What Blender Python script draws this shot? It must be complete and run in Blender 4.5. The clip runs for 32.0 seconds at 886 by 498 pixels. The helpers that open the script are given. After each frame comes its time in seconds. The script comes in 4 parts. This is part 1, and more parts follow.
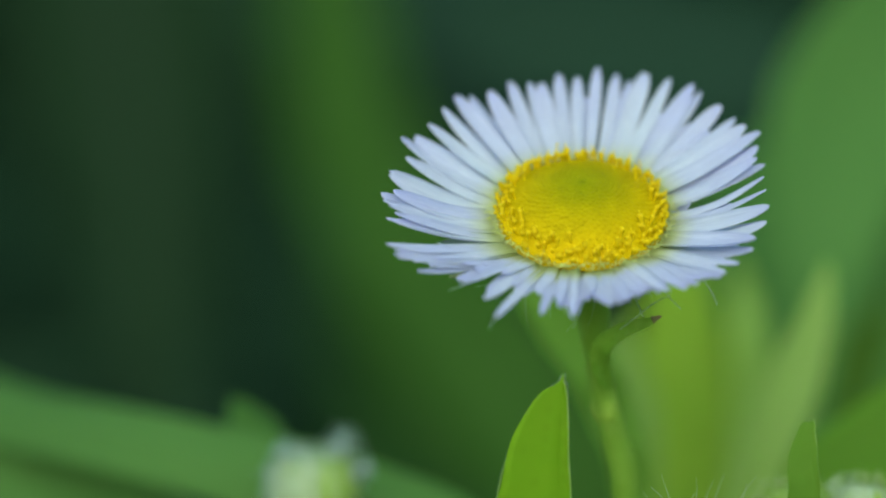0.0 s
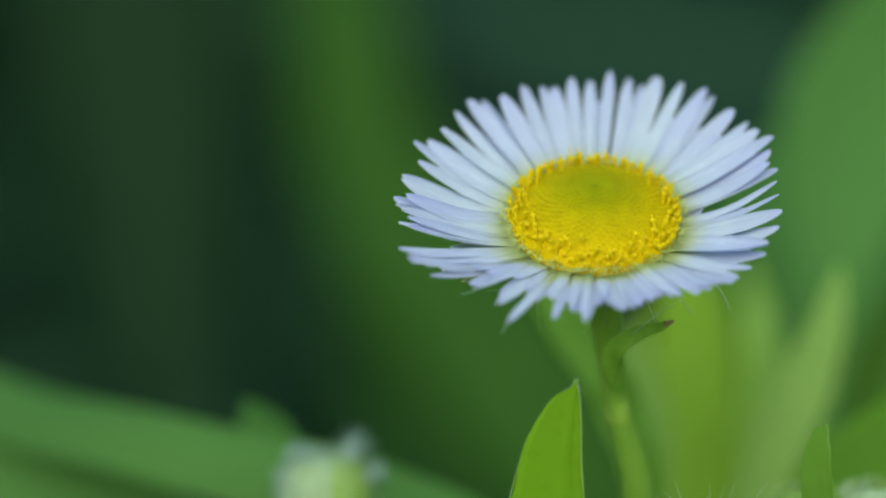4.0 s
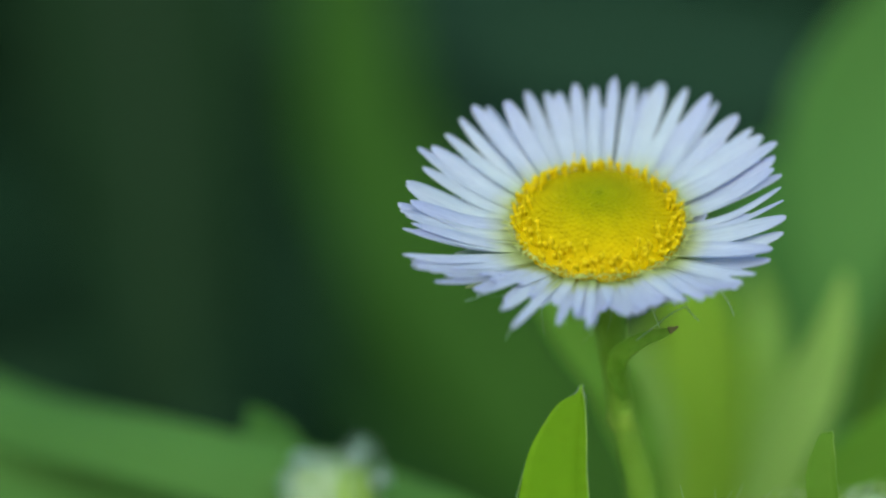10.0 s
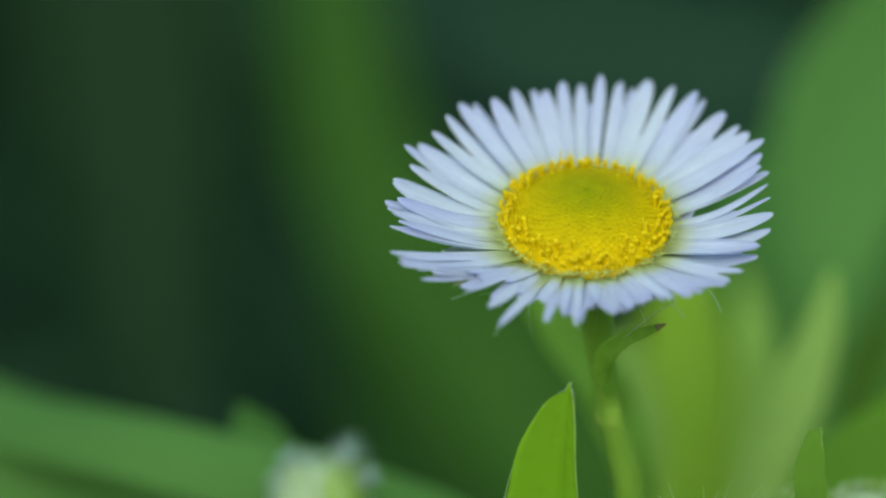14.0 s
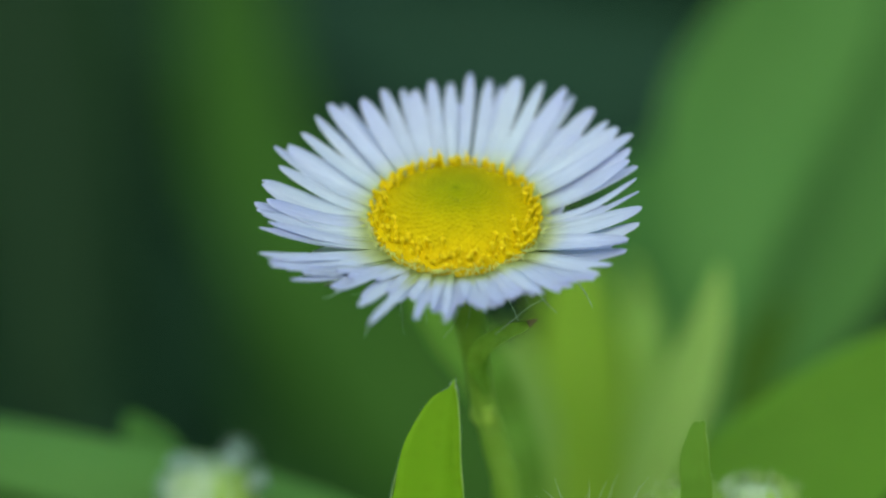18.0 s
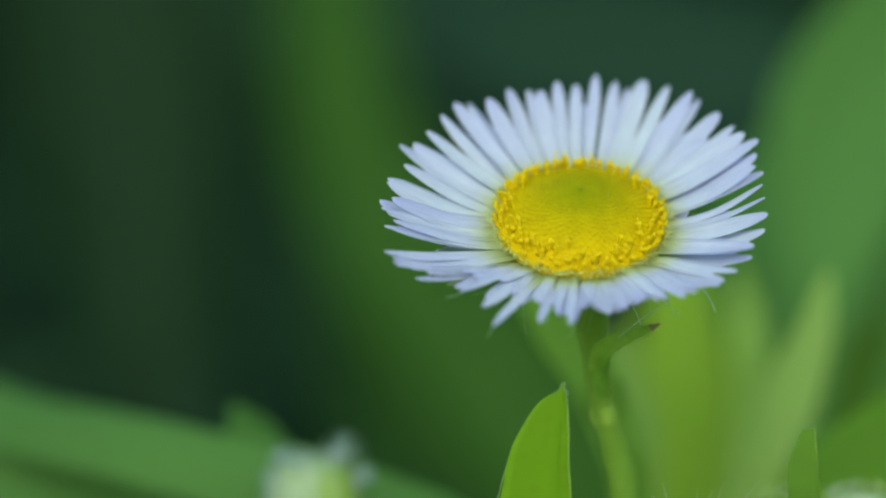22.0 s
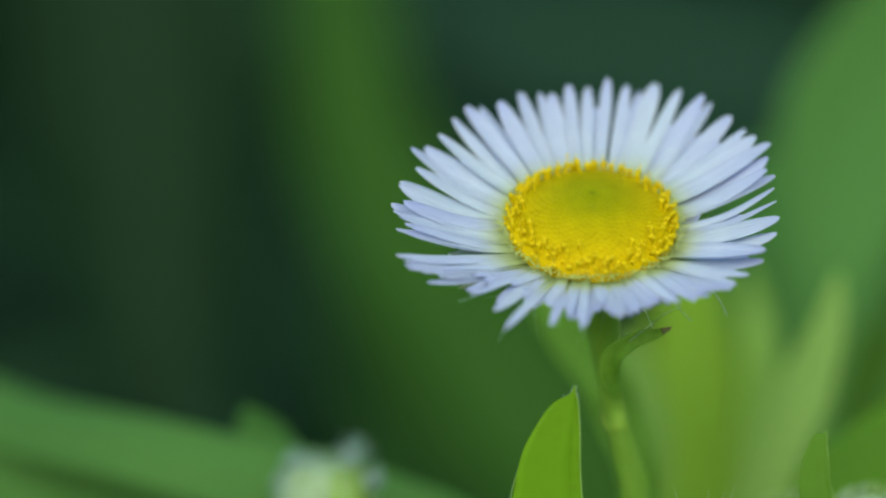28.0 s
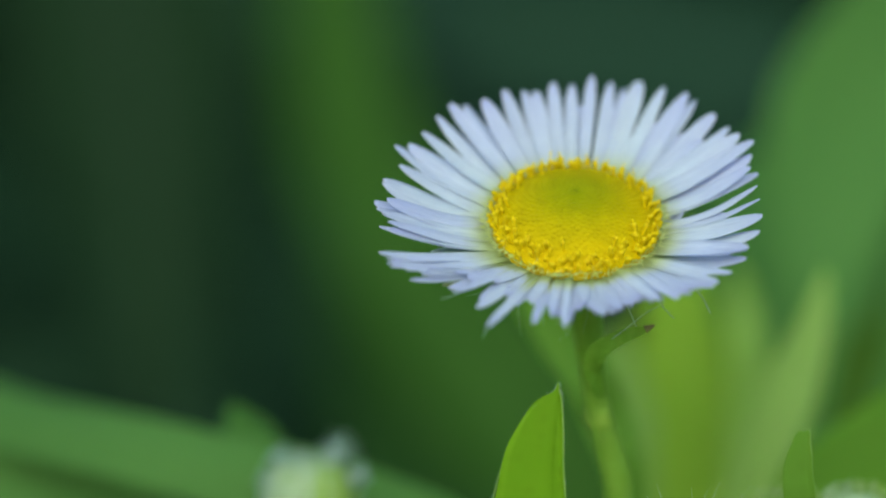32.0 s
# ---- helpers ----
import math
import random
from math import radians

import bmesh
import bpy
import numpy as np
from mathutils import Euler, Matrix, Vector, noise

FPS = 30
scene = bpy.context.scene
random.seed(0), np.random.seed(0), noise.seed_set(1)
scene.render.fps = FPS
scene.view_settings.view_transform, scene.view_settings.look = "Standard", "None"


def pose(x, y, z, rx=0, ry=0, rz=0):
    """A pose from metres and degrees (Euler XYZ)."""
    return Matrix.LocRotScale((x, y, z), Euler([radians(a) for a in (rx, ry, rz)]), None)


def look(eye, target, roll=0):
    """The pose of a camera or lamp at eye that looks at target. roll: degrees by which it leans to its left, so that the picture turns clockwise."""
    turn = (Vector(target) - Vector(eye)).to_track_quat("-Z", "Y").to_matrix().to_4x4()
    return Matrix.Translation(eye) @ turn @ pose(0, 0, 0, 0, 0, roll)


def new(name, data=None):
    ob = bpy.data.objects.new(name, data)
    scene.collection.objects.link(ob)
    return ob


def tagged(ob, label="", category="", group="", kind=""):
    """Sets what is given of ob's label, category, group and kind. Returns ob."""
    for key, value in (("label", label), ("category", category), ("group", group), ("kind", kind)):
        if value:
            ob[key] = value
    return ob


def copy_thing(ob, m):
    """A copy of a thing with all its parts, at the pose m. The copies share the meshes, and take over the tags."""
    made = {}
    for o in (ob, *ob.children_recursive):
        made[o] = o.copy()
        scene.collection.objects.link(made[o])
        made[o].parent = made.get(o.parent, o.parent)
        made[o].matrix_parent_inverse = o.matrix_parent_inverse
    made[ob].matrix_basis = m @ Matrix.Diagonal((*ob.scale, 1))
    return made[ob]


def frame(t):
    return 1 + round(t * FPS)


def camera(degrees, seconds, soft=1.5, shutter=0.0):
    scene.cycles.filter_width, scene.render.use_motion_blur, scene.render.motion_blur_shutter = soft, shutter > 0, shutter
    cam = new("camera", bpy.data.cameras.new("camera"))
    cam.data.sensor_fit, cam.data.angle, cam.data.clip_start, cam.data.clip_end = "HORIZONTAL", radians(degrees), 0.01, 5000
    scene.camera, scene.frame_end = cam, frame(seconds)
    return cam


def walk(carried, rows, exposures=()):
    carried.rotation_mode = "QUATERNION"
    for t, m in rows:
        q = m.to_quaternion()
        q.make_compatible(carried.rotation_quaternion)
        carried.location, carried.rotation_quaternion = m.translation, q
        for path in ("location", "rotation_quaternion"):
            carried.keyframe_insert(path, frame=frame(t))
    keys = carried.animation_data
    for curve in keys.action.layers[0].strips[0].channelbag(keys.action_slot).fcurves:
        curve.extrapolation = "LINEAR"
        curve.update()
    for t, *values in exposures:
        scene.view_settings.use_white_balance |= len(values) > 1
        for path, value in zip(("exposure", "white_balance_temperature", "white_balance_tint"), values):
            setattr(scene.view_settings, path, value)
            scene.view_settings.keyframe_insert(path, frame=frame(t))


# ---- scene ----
cam = camera(18.0, 32.0, soft=2.2, shutter=0.4)
cam.data.dof.use_dof = True
cam.data.dof.focus_distance = 0.1247
cam.data.dof.aperture_fstop = 16.0
ROWS = [
    (0.0, -0.00661, -0.12273, 0.32860, 76.106, 0.059, -0.195),
    (0.1, -0.00671, -0.12274, 0.32854, 76.118, 0.071, -0.321),
    (0.2, -0.00680, -0.12276, 0.32848, 76.192, -0.019, -0.853),
    (0.3, -0.00690, -0.12277, 0.32843, 76.289, -0.020, -1.026),
    (0.4, -0.00699, -0.12278, 0.32837, 76.317, 0.047, -0.931),
    (0.5, -0.00709, -0.12280, 0.32832, 76.364, 0.096, -0.901),
    (0.6, -0.00712, -0.12279, 0.32836, 76.321, -0.039, -1.195),
    (0.7, -0.00714, -0.12277, 0.32841, 76.297, -0.080, -1.107),
    (0.8, -0.00717, -0.12276, 0.32846, 76.156, -0.054, -0.749),
    (0.9, -0.00720, -0.12275, 0.32851, 76.201, -0.172, -0.974),
    (1.0, -0.00722, -0.12274, 0.32855, 76.234, -0.075, -0.332),
    (1.5, -0.00652, -0.12263, 0.32900, 76.071, 0.188, -0.274),
    (2.0, -0.00680, -0.12262, 0.32901, 75.987, 0.176, -0.293),
    (2.5, -0.00703, -0.12270, 0.32871, 76.116, 0.076, -0.284),
    (3.0, -0.00697, -0.12267, 0.32882, 76.101, 0.042, -0.077),
    (3.5, -0.00682, -0.12258, 0.32919, 75.941, 0.089, -0.024),
    (4.0, -0.00682, -0.12263, 0.32900, 76.000, -0.000, 0.000),
    (4.5, -0.00721, -0.12271, 0.32866, 76.120, -0.111, 0.047),
    (6.5, -0.00635, -0.12273, 0.32859, 76.148, 0.152, 0.124),
    (7.0, -0.00714, -0.12266, 0.32888, 76.075, -0.082, 0.145),
    (7.5, -0.00647, -0.12268, 0.32881, 76.099, 0.122, -0.101),
    (8.0, -0.00670, -0.12281, 0.32826, 76.383, 0.192, -0.123),
    (8.5, -0.00666, -0.12257, 0.32923, 76.016, -0.108, 0.147),
    (9.0, -0.00708, -0.12262, 0.32901, 76.095, -0.129, 0.046),
    (9.5, -0.00720, -0.12256, 0.32927, 76.012, -0.094, 0.192),
    (10.0, -0.00674, -0.12262, 0.32901, 76.121, 0.059, 0.131),
    (10.5, -0.00693, -0.12260, 0.32911, 76.052, -0.042, 0.027),
    (11.0, -0.00667, -0.12266, 0.32886, 76.170, 0.029, 0.135),
    (11.5, -0.00659, -0.12265, 0.32891, 76.135, 0.059, 0.129),
    (12.0, -0.00654, -0.12265, 0.32891, 76.137, 0.070, 0.129),
    (12.5, -0.00676, -0.12265, 0.32890, 76.138, 0.033, 0.033),
    (13.0, -0.00687, -0.12261, 0.32907, 76.073, -0.014, -0.021),
    (13.5, -0.00688, -0.12263, 0.32898, 76.085, 0.005, -0.105),
    (14.0, -0.00686, -0.12267, 0.32882, 76.160, 0.062, -0.173),
    (14.5, -0.00653, -0.12259, 0.32914, 75.957, -0.022, 0.118),
    (16.5, -0.00685, -0.12263, 0.32900, 76.033, -0.030, -0.121),
    (17.0, -0.00625, -0.12258, 0.32917, 75.990, 0.162, -0.110),
    (17.1, -0.00613, -0.12267, 0.32884, 76.103, 0.308, -0.007),
    (17.2, -0.00602, -0.12275, 0.32850, 76.263, 0.387, -0.175),
    (17.3, -0.00590, -0.12283, 0.32817, 76.287, 0.552, 0.005),
    (17.4, -0.00578, -0.12292, 0.32784, 76.561, 0.612, -0.240),
    (17.5, -0.00566, -0.12300, 0.32750, 76.425, 0.593, -0.797),
    (17.6, -0.00565, -0.12297, 0.32763, 76.758, 0.801, -0.327),
    (17.7, -0.00563, -0.12294, 0.32775, 76.338, 0.801, -0.686),
    (17.8, -0.00561, -0.12291, 0.32787, 76.594, 0.665, -1.595),
    (17.9, -0.00559, -0.12288, 0.32800, 76.511, 0.705, -1.797),
    (18.0, -0.00558, -0.12285, 0.32812, 76.440, 0.690, -2.219),
    (18.1, -0.00561, -0.12277, 0.32843, 76.316, 0.827, -1.133),
    (18.2, -0.00564, -0.12269, 0.32874, 76.151, 0.551, -1.704),
    (18.3, -0.00568, -0.12261, 0.32905, 76.193, 0.494, -1.398),
    (18.4, -0.00571, -0.12254, 0.32936, 75.839, 0.406, -1.216),
    (18.5, -0.00575, -0.12246, 0.32967, 75.976, 0.295, -1.126),
    (18.6, -0.00579, -0.12250, 0.32952, 75.702, 0.185, -1.206),
    (18.8, -0.00588, -0.12257, 0.32922, 75.919, 0.089, -0.871),
    (19.0, -0.00597, -0.12265, 0.32892, 76.113, 0.059, -0.267),
    (19.5, -0.00635, -0.12263, 0.32897, 76.054, 0.074, -0.178),
    (20.0, -0.00665, -0.12268, 0.32878, 76.209, -0.053, -0.215),
    (20.5, -0.00638, -0.12268, 0.32879, 76.186, -0.008, -0.096),
    (21.0, -0.00660, -0.12271, 0.32867, 76.265, 0.022, -0.172),
    (21.5, -0.00677, -0.12269, 0.32876, 76.234, -0.028, -0.199),
    (22.0, -0.00668, -0.12268, 0.32877, 76.178, -0.021, -0.198),
    (22.5, -0.00681, -0.12267, 0.32883, 76.187, -0.028, -0.321),
    (23.0, -0.00663, -0.12274, 0.32856, 76.245, -0.026, -0.160),
    (23.5, -0.00639, -0.12262, 0.32902, 76.065, 0.033, -0.114),
    (24.0, -0.00691, -0.12267, 0.32883, 76.156, 0.003, -0.170),
    (24.5, -0.00648, -0.12259, 0.32913, 76.025, 0.064, -0.016),
    (25.0, -0.00662, -0.12262, 0.32901, 76.072, -0.064, 0.099),
    (25.5, -0.00658, -0.12263, 0.32897, 76.113, -0.053, 0.138),
    (27.5, -0.00690, -0.12259, 0.32915, 76.043, -0.162, 0.051),
    (28.0, -0.00680, -0.12261, 0.32907, 76.104, -0.026, -0.009),
    (28.5, -0.00670, -0.12264, 0.32893, 76.174, -0.092, -0.014),
    (29.0, -0.00657, -0.12264, 0.32893, 76.170, -0.013, -0.013),
    (29.5, -0.00677, -0.12267, 0.32885, 76.191, -0.131, -0.046),
    (30.0, -0.00666, -0.12264, 0.32893, 76.149, -0.037, 0.070),
    (30.5, -0.00656, -0.12264, 0.32893, 76.152, -0.020, 0.101),
    (31.0, -0.00657, -0.12261, 0.32908, 76.103, -0.031, -0.041),
    (31.5, -0.00624, -0.12273, 0.32858, 76.256, 0.130, -0.032),
    (32.0, -0.00618, -0.12261, 0.32908, 76.049, -0.083, -0.048),
]
walk(cam, [(t, pose(x, y, z, a, b, c)) for t, x, y, z, a, b, c in ROWS], exposures=[(0.0, 0.5, 6250, -6), (32.0, 0.5, 6250, -6)])

# ---- light: an open overcast sky with a weak, very wide sun ----
world = bpy.data.worlds.new("sky")
scene.world = world
world.use_nodes = True
wn = world.node_tree
sky = wn.nodes.new("ShaderNodeTexSky")
sky.sky_type = "NISHITA"
sky.sun_disc = False
sky.sun_elevation = radians(31)
sky.sun_rotation = radians(192.5)
sky.air_density = 1.0
sky.dust_density = 3.0
wn.links.new(sky.outputs[0], wn.nodes["Background"].inputs[0])
wn.nodes["Background"].inputs[1].default_value = 0.15
sun = new("sun", bpy.data.lights.new("sun", "SUN"))
sun.data.energy = 1.72
sun.data.angle = radians(165)
sun.data.color = (1.0, 0.97, 0.92)
sun.matrix_world = look((-0.2, -0.9, 0.56), (0, 0, 0.0))

MM = 0.001


# ---- materials ----
def nodes_of(name):
    mat = bpy.data.materials.new(name)
    mat.use_nodes = True
    nt = mat.node_tree
    return mat, nt, nt.nodes["Principled BSDF"], nt.nodes["Material Output"]


def add(nt, kind, **values):
    n = nt.nodes.new(kind)
    for key, value in values.items():
        n.inputs[key].default_value = value
    return n


def ramp(nt, stops):
    n = nt.nodes.new("ShaderNodeValToRGB")
    el = n.color_ramp.elements
    while len(el) < len(stops):
        el.new(0.5)
    for e, (p, c) in zip(el, stops):
        e.position, e.color = p, (*c, 1)
    return n


def mix_rgb(nt, a, b, fac, blend="MIX"):
    n = nt.nodes.new("ShaderNodeMix")
    n.data_type, n.blend_type = "RGBA", blend
    for socket, value in ((n.inputs[6], a), (n.inputs[7], b), (n.inputs[0], fac)):
        if hasattr(value, "links"):
            nt.links.new(value, socket)
        else:
            socket.default_value = (*value, 1) if isinstance(value, tuple) else value
    return n.outputs[2]


def leaf_material(name, dark, light, size=3.0, translucent=0.35, rough=0.65, bump=0.3, veins=True, gloss=0.12):
    """Leaf tissue: blotches, fine grain, a paler midrib and side veins, light passing through."""
    mat, nt, bsdf, out = nodes_of(name)
    tex = nt.nodes.new("ShaderNodeTexCoord")
    uv = nt.nodes.new("ShaderNodeUVMap")
    blotch = add(nt, "ShaderNodeTexNoise", Scale=220.0 / size * 3, Detail=4.0, Roughness=0.6)
    grain = add(nt, "ShaderNodeTexVoronoi", Scale=4200.0 / size)
    nt.links.new(tex.outputs["Object"], blotch.inputs["Vector"])
    nt.links.new(tex.outputs["Object"], grain.inputs["Vector"])
    col = mix_rgb(nt, dark, light, blotch.outputs[0])
    net = ramp(nt, [(0.05, (0.97, 0.97, 0.96)), (0.45, (1.03, 1.03, 1.03))])
    nt.links.new(grain.outputs[0], net.inputs[0])
    col = mix_rgb(nt, col, net.outputs[0], 1.0, "MULTIPLY")
    if veins:
        sep = nt.nodes.new("ShaderNodeSeparateXYZ")
        nt.links.new(uv.outputs[0], sep.inputs[0])
        rib = nt.nodes.new("ShaderNodeMath")
        rib.operation = "ABSOLUTE"
        sub = nt.nodes.new("ShaderNodeMath")
        sub.operation = "SUBTRACT"
        sub.inputs[1].default_value = 0.5
        nt.links.new(sep.outputs[1], sub.inputs[0])
        nt.links.new(sub.outputs[0], rib.inputs[0])
        band = nt.nodes.new("ShaderNodeMapRange")
        band.inputs[1].default_value, band.inputs[2].default_value = 0.015, 0.05
        band.inputs[3].default_value, band.inputs[4].default_value = 0.45, 0.0
        nt.links.new(rib.outputs[0], band.inputs[0])
        col = mix_rgb(nt, col, tuple(min(1, c * 1.5 + 0.03) for c in light), band.outputs[0])
    nt.links.new(col, bsdf.inputs["Base Color"])
    bsdf.inputs["Roughness"].default_value = rough
    bsdf.inputs["Specular IOR Level"].default_value = gloss
    bp = add(nt, "ShaderNodeBump", Strength=bump, Distance=0.0001)
    nt.links.new(grain.outputs[0], bp.inputs["Height"])
    nt.links.new(bp.outputs[0], bsdf.inputs["Normal"])
    trans = nt.nodes.new("ShaderNodeBsdfTranslucent")
    tcol = mix_rgb(nt, col, (1.0, 1.0, 0.5), 1.0, "MULTIPLY")
    tcol = mix_rgb(nt, tcol, (1.5, 1.4, 1.0), 1.0, "MULTIPLY")
    nt.links.new(tcol, trans.inputs[0])
    mx = nt.nodes.new("ShaderNodeMixShader")
    mx.inputs[0].default_value = translucent
    nt.links.new(bsdf.outputs[0], mx.inputs[1])
    nt.links.new(trans.outputs[0], mx.inputs[2])
    nt.links.new(mx.outputs[0], out.inputs[0])
    return mat


def petal_material():
    mat, nt, bsdf, out = nodes_of("petal_white")
    uv = nt.nodes.new("ShaderNodeUVMap")
    sep = nt.nodes.new("ShaderNodeSeparateXYZ")
    nt.links.new(uv.outputs[0], sep.inputs[0])
    along = ramp(nt, [(0.0, (0.50, 0.61, 0.20)), (0.12, (0.58, 0.68, 0.34)), (0.18, (0.66, 0.75, 0.56)), (0.25, (0.70, 0.79, 0.74)), (0.34, (0.73, 0.82, 0.885)), (0.8, (0.70, 0.78, 0.90)), (1.0, (0.67, 0.735, 0.905))])
    nt.links.new(sep.outputs[0], along.inputs[0])
    stretch = add(nt, "ShaderNodeMapping", Scale=(3.0, 14.0, 1.0))
    nt.links.new(uv.outputs[0], stretch.inputs[0])
    streak = add(nt, "ShaderNodeTexNoise", Scale=1.6, Detail=3.0)
    nt.links.new(stretch.outputs[0], streak.inputs["Vector"])
    info = nt.nodes.new("ShaderNodeObjectInfo")
    shade = ramp(nt, [(0.3, (0.80, 0.82, 0.89)), (0.62, (1.02, 1.02, 1.02))])
    nt.links.new(streak.outputs[0], shade.inputs[0])
    col = mix_rgb(nt, along.outputs[0], shade.outputs[0], 1.0, "MULTIPLY")
    tone = ramp(nt, [(0.0, (0.92, 0.91, 1.0)), (1.0, (1.0, 1.0, 1.0))])
    nt.links.new(info.outputs["Random"], tone.inputs[0])
    col = mix_rgb(nt, col, tone.outputs[0], 1.0, "MULTIPLY")
    nt.links.new(col, bsdf.inputs["Base Color"])
    bsdf.inputs["Roughness"].default_value = 0.6
    bsdf.inputs["Specular IOR Level"].default_value = 0.25
    bp = add(nt, "ShaderNodeBump", Strength=0.35, Distance=0.00006)
    nt.links.new(streak.outputs[0], bp.inputs["Height"])
    nt.links.new(bp.outputs[0], bsdf.inputs["Normal"])
    trans = nt.nodes.new("ShaderNodeBsdfTranslucent")
    nt.links.new(col, trans.inputs[0])
    mx = nt.nodes.new("ShaderNodeMixShader")
    mx.inputs[0].default_value = 0.5
    nt.links.new(bsdf.outputs[0], mx.inputs[1])
    nt.links.new(trans.outputs[0], mx.inputs[2])
    nt.links.new(mx.outputs[0], out.inputs[0])
    return mat


def speckled(name, a, b, scale, rough=0.6, bump=0.3, through_light=0.0, vary=0.0):
    """Plain tissue or soil: two-scale noise between two colours."""
    mat, nt, bsdf, out = nodes_of(name)
    tex = nt.nodes.new("ShaderNodeTexCoord")
    n1 = add(nt, "ShaderNodeTexNoise", Scale=scale, Detail=6.0, Roughness=0.65)
    nt.links.new(tex.outputs["Object"], n1.inputs["Vector"])
    r = ramp(nt, [(0.35, a), (0.65, b)])
    nt.links.new(n1.outputs[0], r.inputs[0])
    col = r.outputs[0]
    if vary:
        info = nt.nodes.new("ShaderNodeObjectInfo")
        tone = ramp(nt, [(0.0, (1 - vary, 1 - vary * 0.8, 1 - vary)), (1.0, (1, 1, 1))])
        nt.links.new(info.outputs["Random"], tone.inputs[0])
        col = mix_rgb(nt, col, tone.outputs[0], 1.0, "MULTIPLY")
    nt.links.new(col, bsdf.inputs["Base Color"])
    bsdf.inputs["Roughness"].default_value = rough
    bsdf.inputs["Specular IOR Level"].default_value = 0.3
    bp = add(nt, "ShaderNodeBump", Strength=bump, Distance=0.3 / scale)
    nt.links.new(n1.outputs[0], bp.inputs["Height"])
    nt.links.new(bp.outputs[0], bsdf.inputs["Normal"])
    if through_light:
        trans = nt.nodes.new("ShaderNodeBsdfTranslucent")
        nt.links.new(col, trans.inputs[0])
        mx = nt.nodes.new("ShaderNodeMixShader")
        mx.inputs[0].default_value = through_light
        nt.links.new(bsdf.outputs[0], mx.inputs[1])
        nt.links.new(trans.outputs[0], mx.inputs[2])
        nt.links.new(mx.outputs[0], out.inputs[0])
    return mat


def island_leaves(name, a, b, translucent=0.2):
    """Far leaves in one mesh: each takes its own tone."""
    mat, nt, bsdf, out = nodes_of(name)
    geo = nt.nodes.new("ShaderNodeNewGeometry")
    r = ramp(nt, [(0.0, a), (1.0, b)])
    nt.links.new(geo.outputs["Random Per Island"], r.inputs[0])
    tex = nt.nodes.new("ShaderNodeTexCoord")
    n1 = add(nt, "ShaderNodeTexNoise", Scale=60.0, Detail=4.0)
    nt.links.new(tex.outputs["Object"], n1.inputs["Vector"])
    tone = ramp(nt, [(0.3, (0.7, 0.7, 0.7)), (0.7, (1, 1, 1))])
    nt.links.new(n1.outputs[0], tone.inputs[0])
    col = mix_rgb(nt, r.outputs[0], tone.outputs[0], 1.0, "MULTIPLY")
    nt.links.new(col, bsdf.inputs["Base Color"])
    bsdf.inputs["Roughness"].default_value = 0.75
    bsdf.inputs["Specular IOR Level"].default_value = 0.06
    trans = nt.nodes.new("ShaderNodeBsdfTranslucent")
    nt.links.new(col, trans.inputs[0])
    mx = nt.nodes.new("ShaderNodeMixShader")
    mx.inputs[0].default_value = translucent
    nt.links.new(bsdf.outputs[0], mx.inputs[1])
    nt.links.new(trans.outputs[0], mx.inputs[2])
    nt.links.new(mx.outputs[0], out.inputs[0])
    return mat


PETAL = petal_material()
FRONT = leaf_material("leaf_bright", (0.20, 0.41, 0.014), (0.27, 0.48, 0.024), 3.0, 0.5, veins=False)
LIME_LEAF = leaf_material("leaf_pale_lime", (0.25, 0.43, 0.08), (0.31, 0.49, 0.12), 5.0, 0.5, veins=False)
YELLOW_LEAF = leaf_material("leaf_yellow_green", (0.21, 0.38, 0.026), (0.27, 0.44, 0.042), 5.0, 0.5)
PALE_LEAF = leaf_material("leaf_pale", (0.29, 0.47, 0.12), (0.37, 0.54, 0.17), 5.0, 0.5)
MID_LEAF = leaf_material("leaf_mid_green", (0.155, 0.33, 0.036), (0.20, 0.38, 0.054), 5.0, 0.5, veins=False)
LOW_LEAF = leaf_material("leaf_low_green", (0.115, 0.275, 0.022), (0.155, 0.325, 0.036), 5.0, 0.5, veins=False)
BLUE_LEAF = leaf_material("leaf_pale_blue_green", (0.195, 0.35, 0.065), (0.25, 0.40, 0.09), 5.0, 0.5, veins=False)
BROAD_LEAF = leaf_material("leaf_green", (0.085, 0.22, 0.046), (0.125, 0.28, 0.068), 8.0, 0.45, veins=False)
# near-black greens: the shade on these leaves is painted into the colour
DARK_SHADED = leaf_material("leaf_dark_shaded", (0.011, 0.028, 0.0122), (0.0165, 0.038, 0.017), 14.0, 0.2, 0.8, gloss=0.0)
TEAL_SHADED = leaf_material("leaf_blue_green_shaded", (0.0135, 0.040, 0.0235), (0.021, 0.051, 0.031), 14.0, 0.2, 0.8, gloss=0.02)
# darkened leaf greens: shade is put into the colour of these two
DIM_SHADED = leaf_material("leaf_dim_shaded", (0.016, 0.055, 0.011), (0.026, 0.075, 0.017), 12.0, 0.3, 0.75, gloss=0.02)
SHADE_LEAF = leaf_material("leaf_green_shaded", (0.032, 0.097, 0.012), (0.051, 0.132, 0.020), 10.0, 0.4, gloss=0.05)
MOSS_LEAF = leaf_material("leaf_moss_green", (0.06, 0.175, 0.034), (0.09, 0.225, 0.05), 10.0, 0.4, veins=False)
OLIVE_LEAF = leaf_material("leaf_olive_green", (0.05, 0.125, 0.008), (0.075, 0.165, 0.014), 10.0, 0.4, veins=False)
STEM = speckled("stem_green", (0.27, 0.50, 0.056), (0.32, 0.56, 0.08), 900.0, 0.5, 0.3, 0.4)
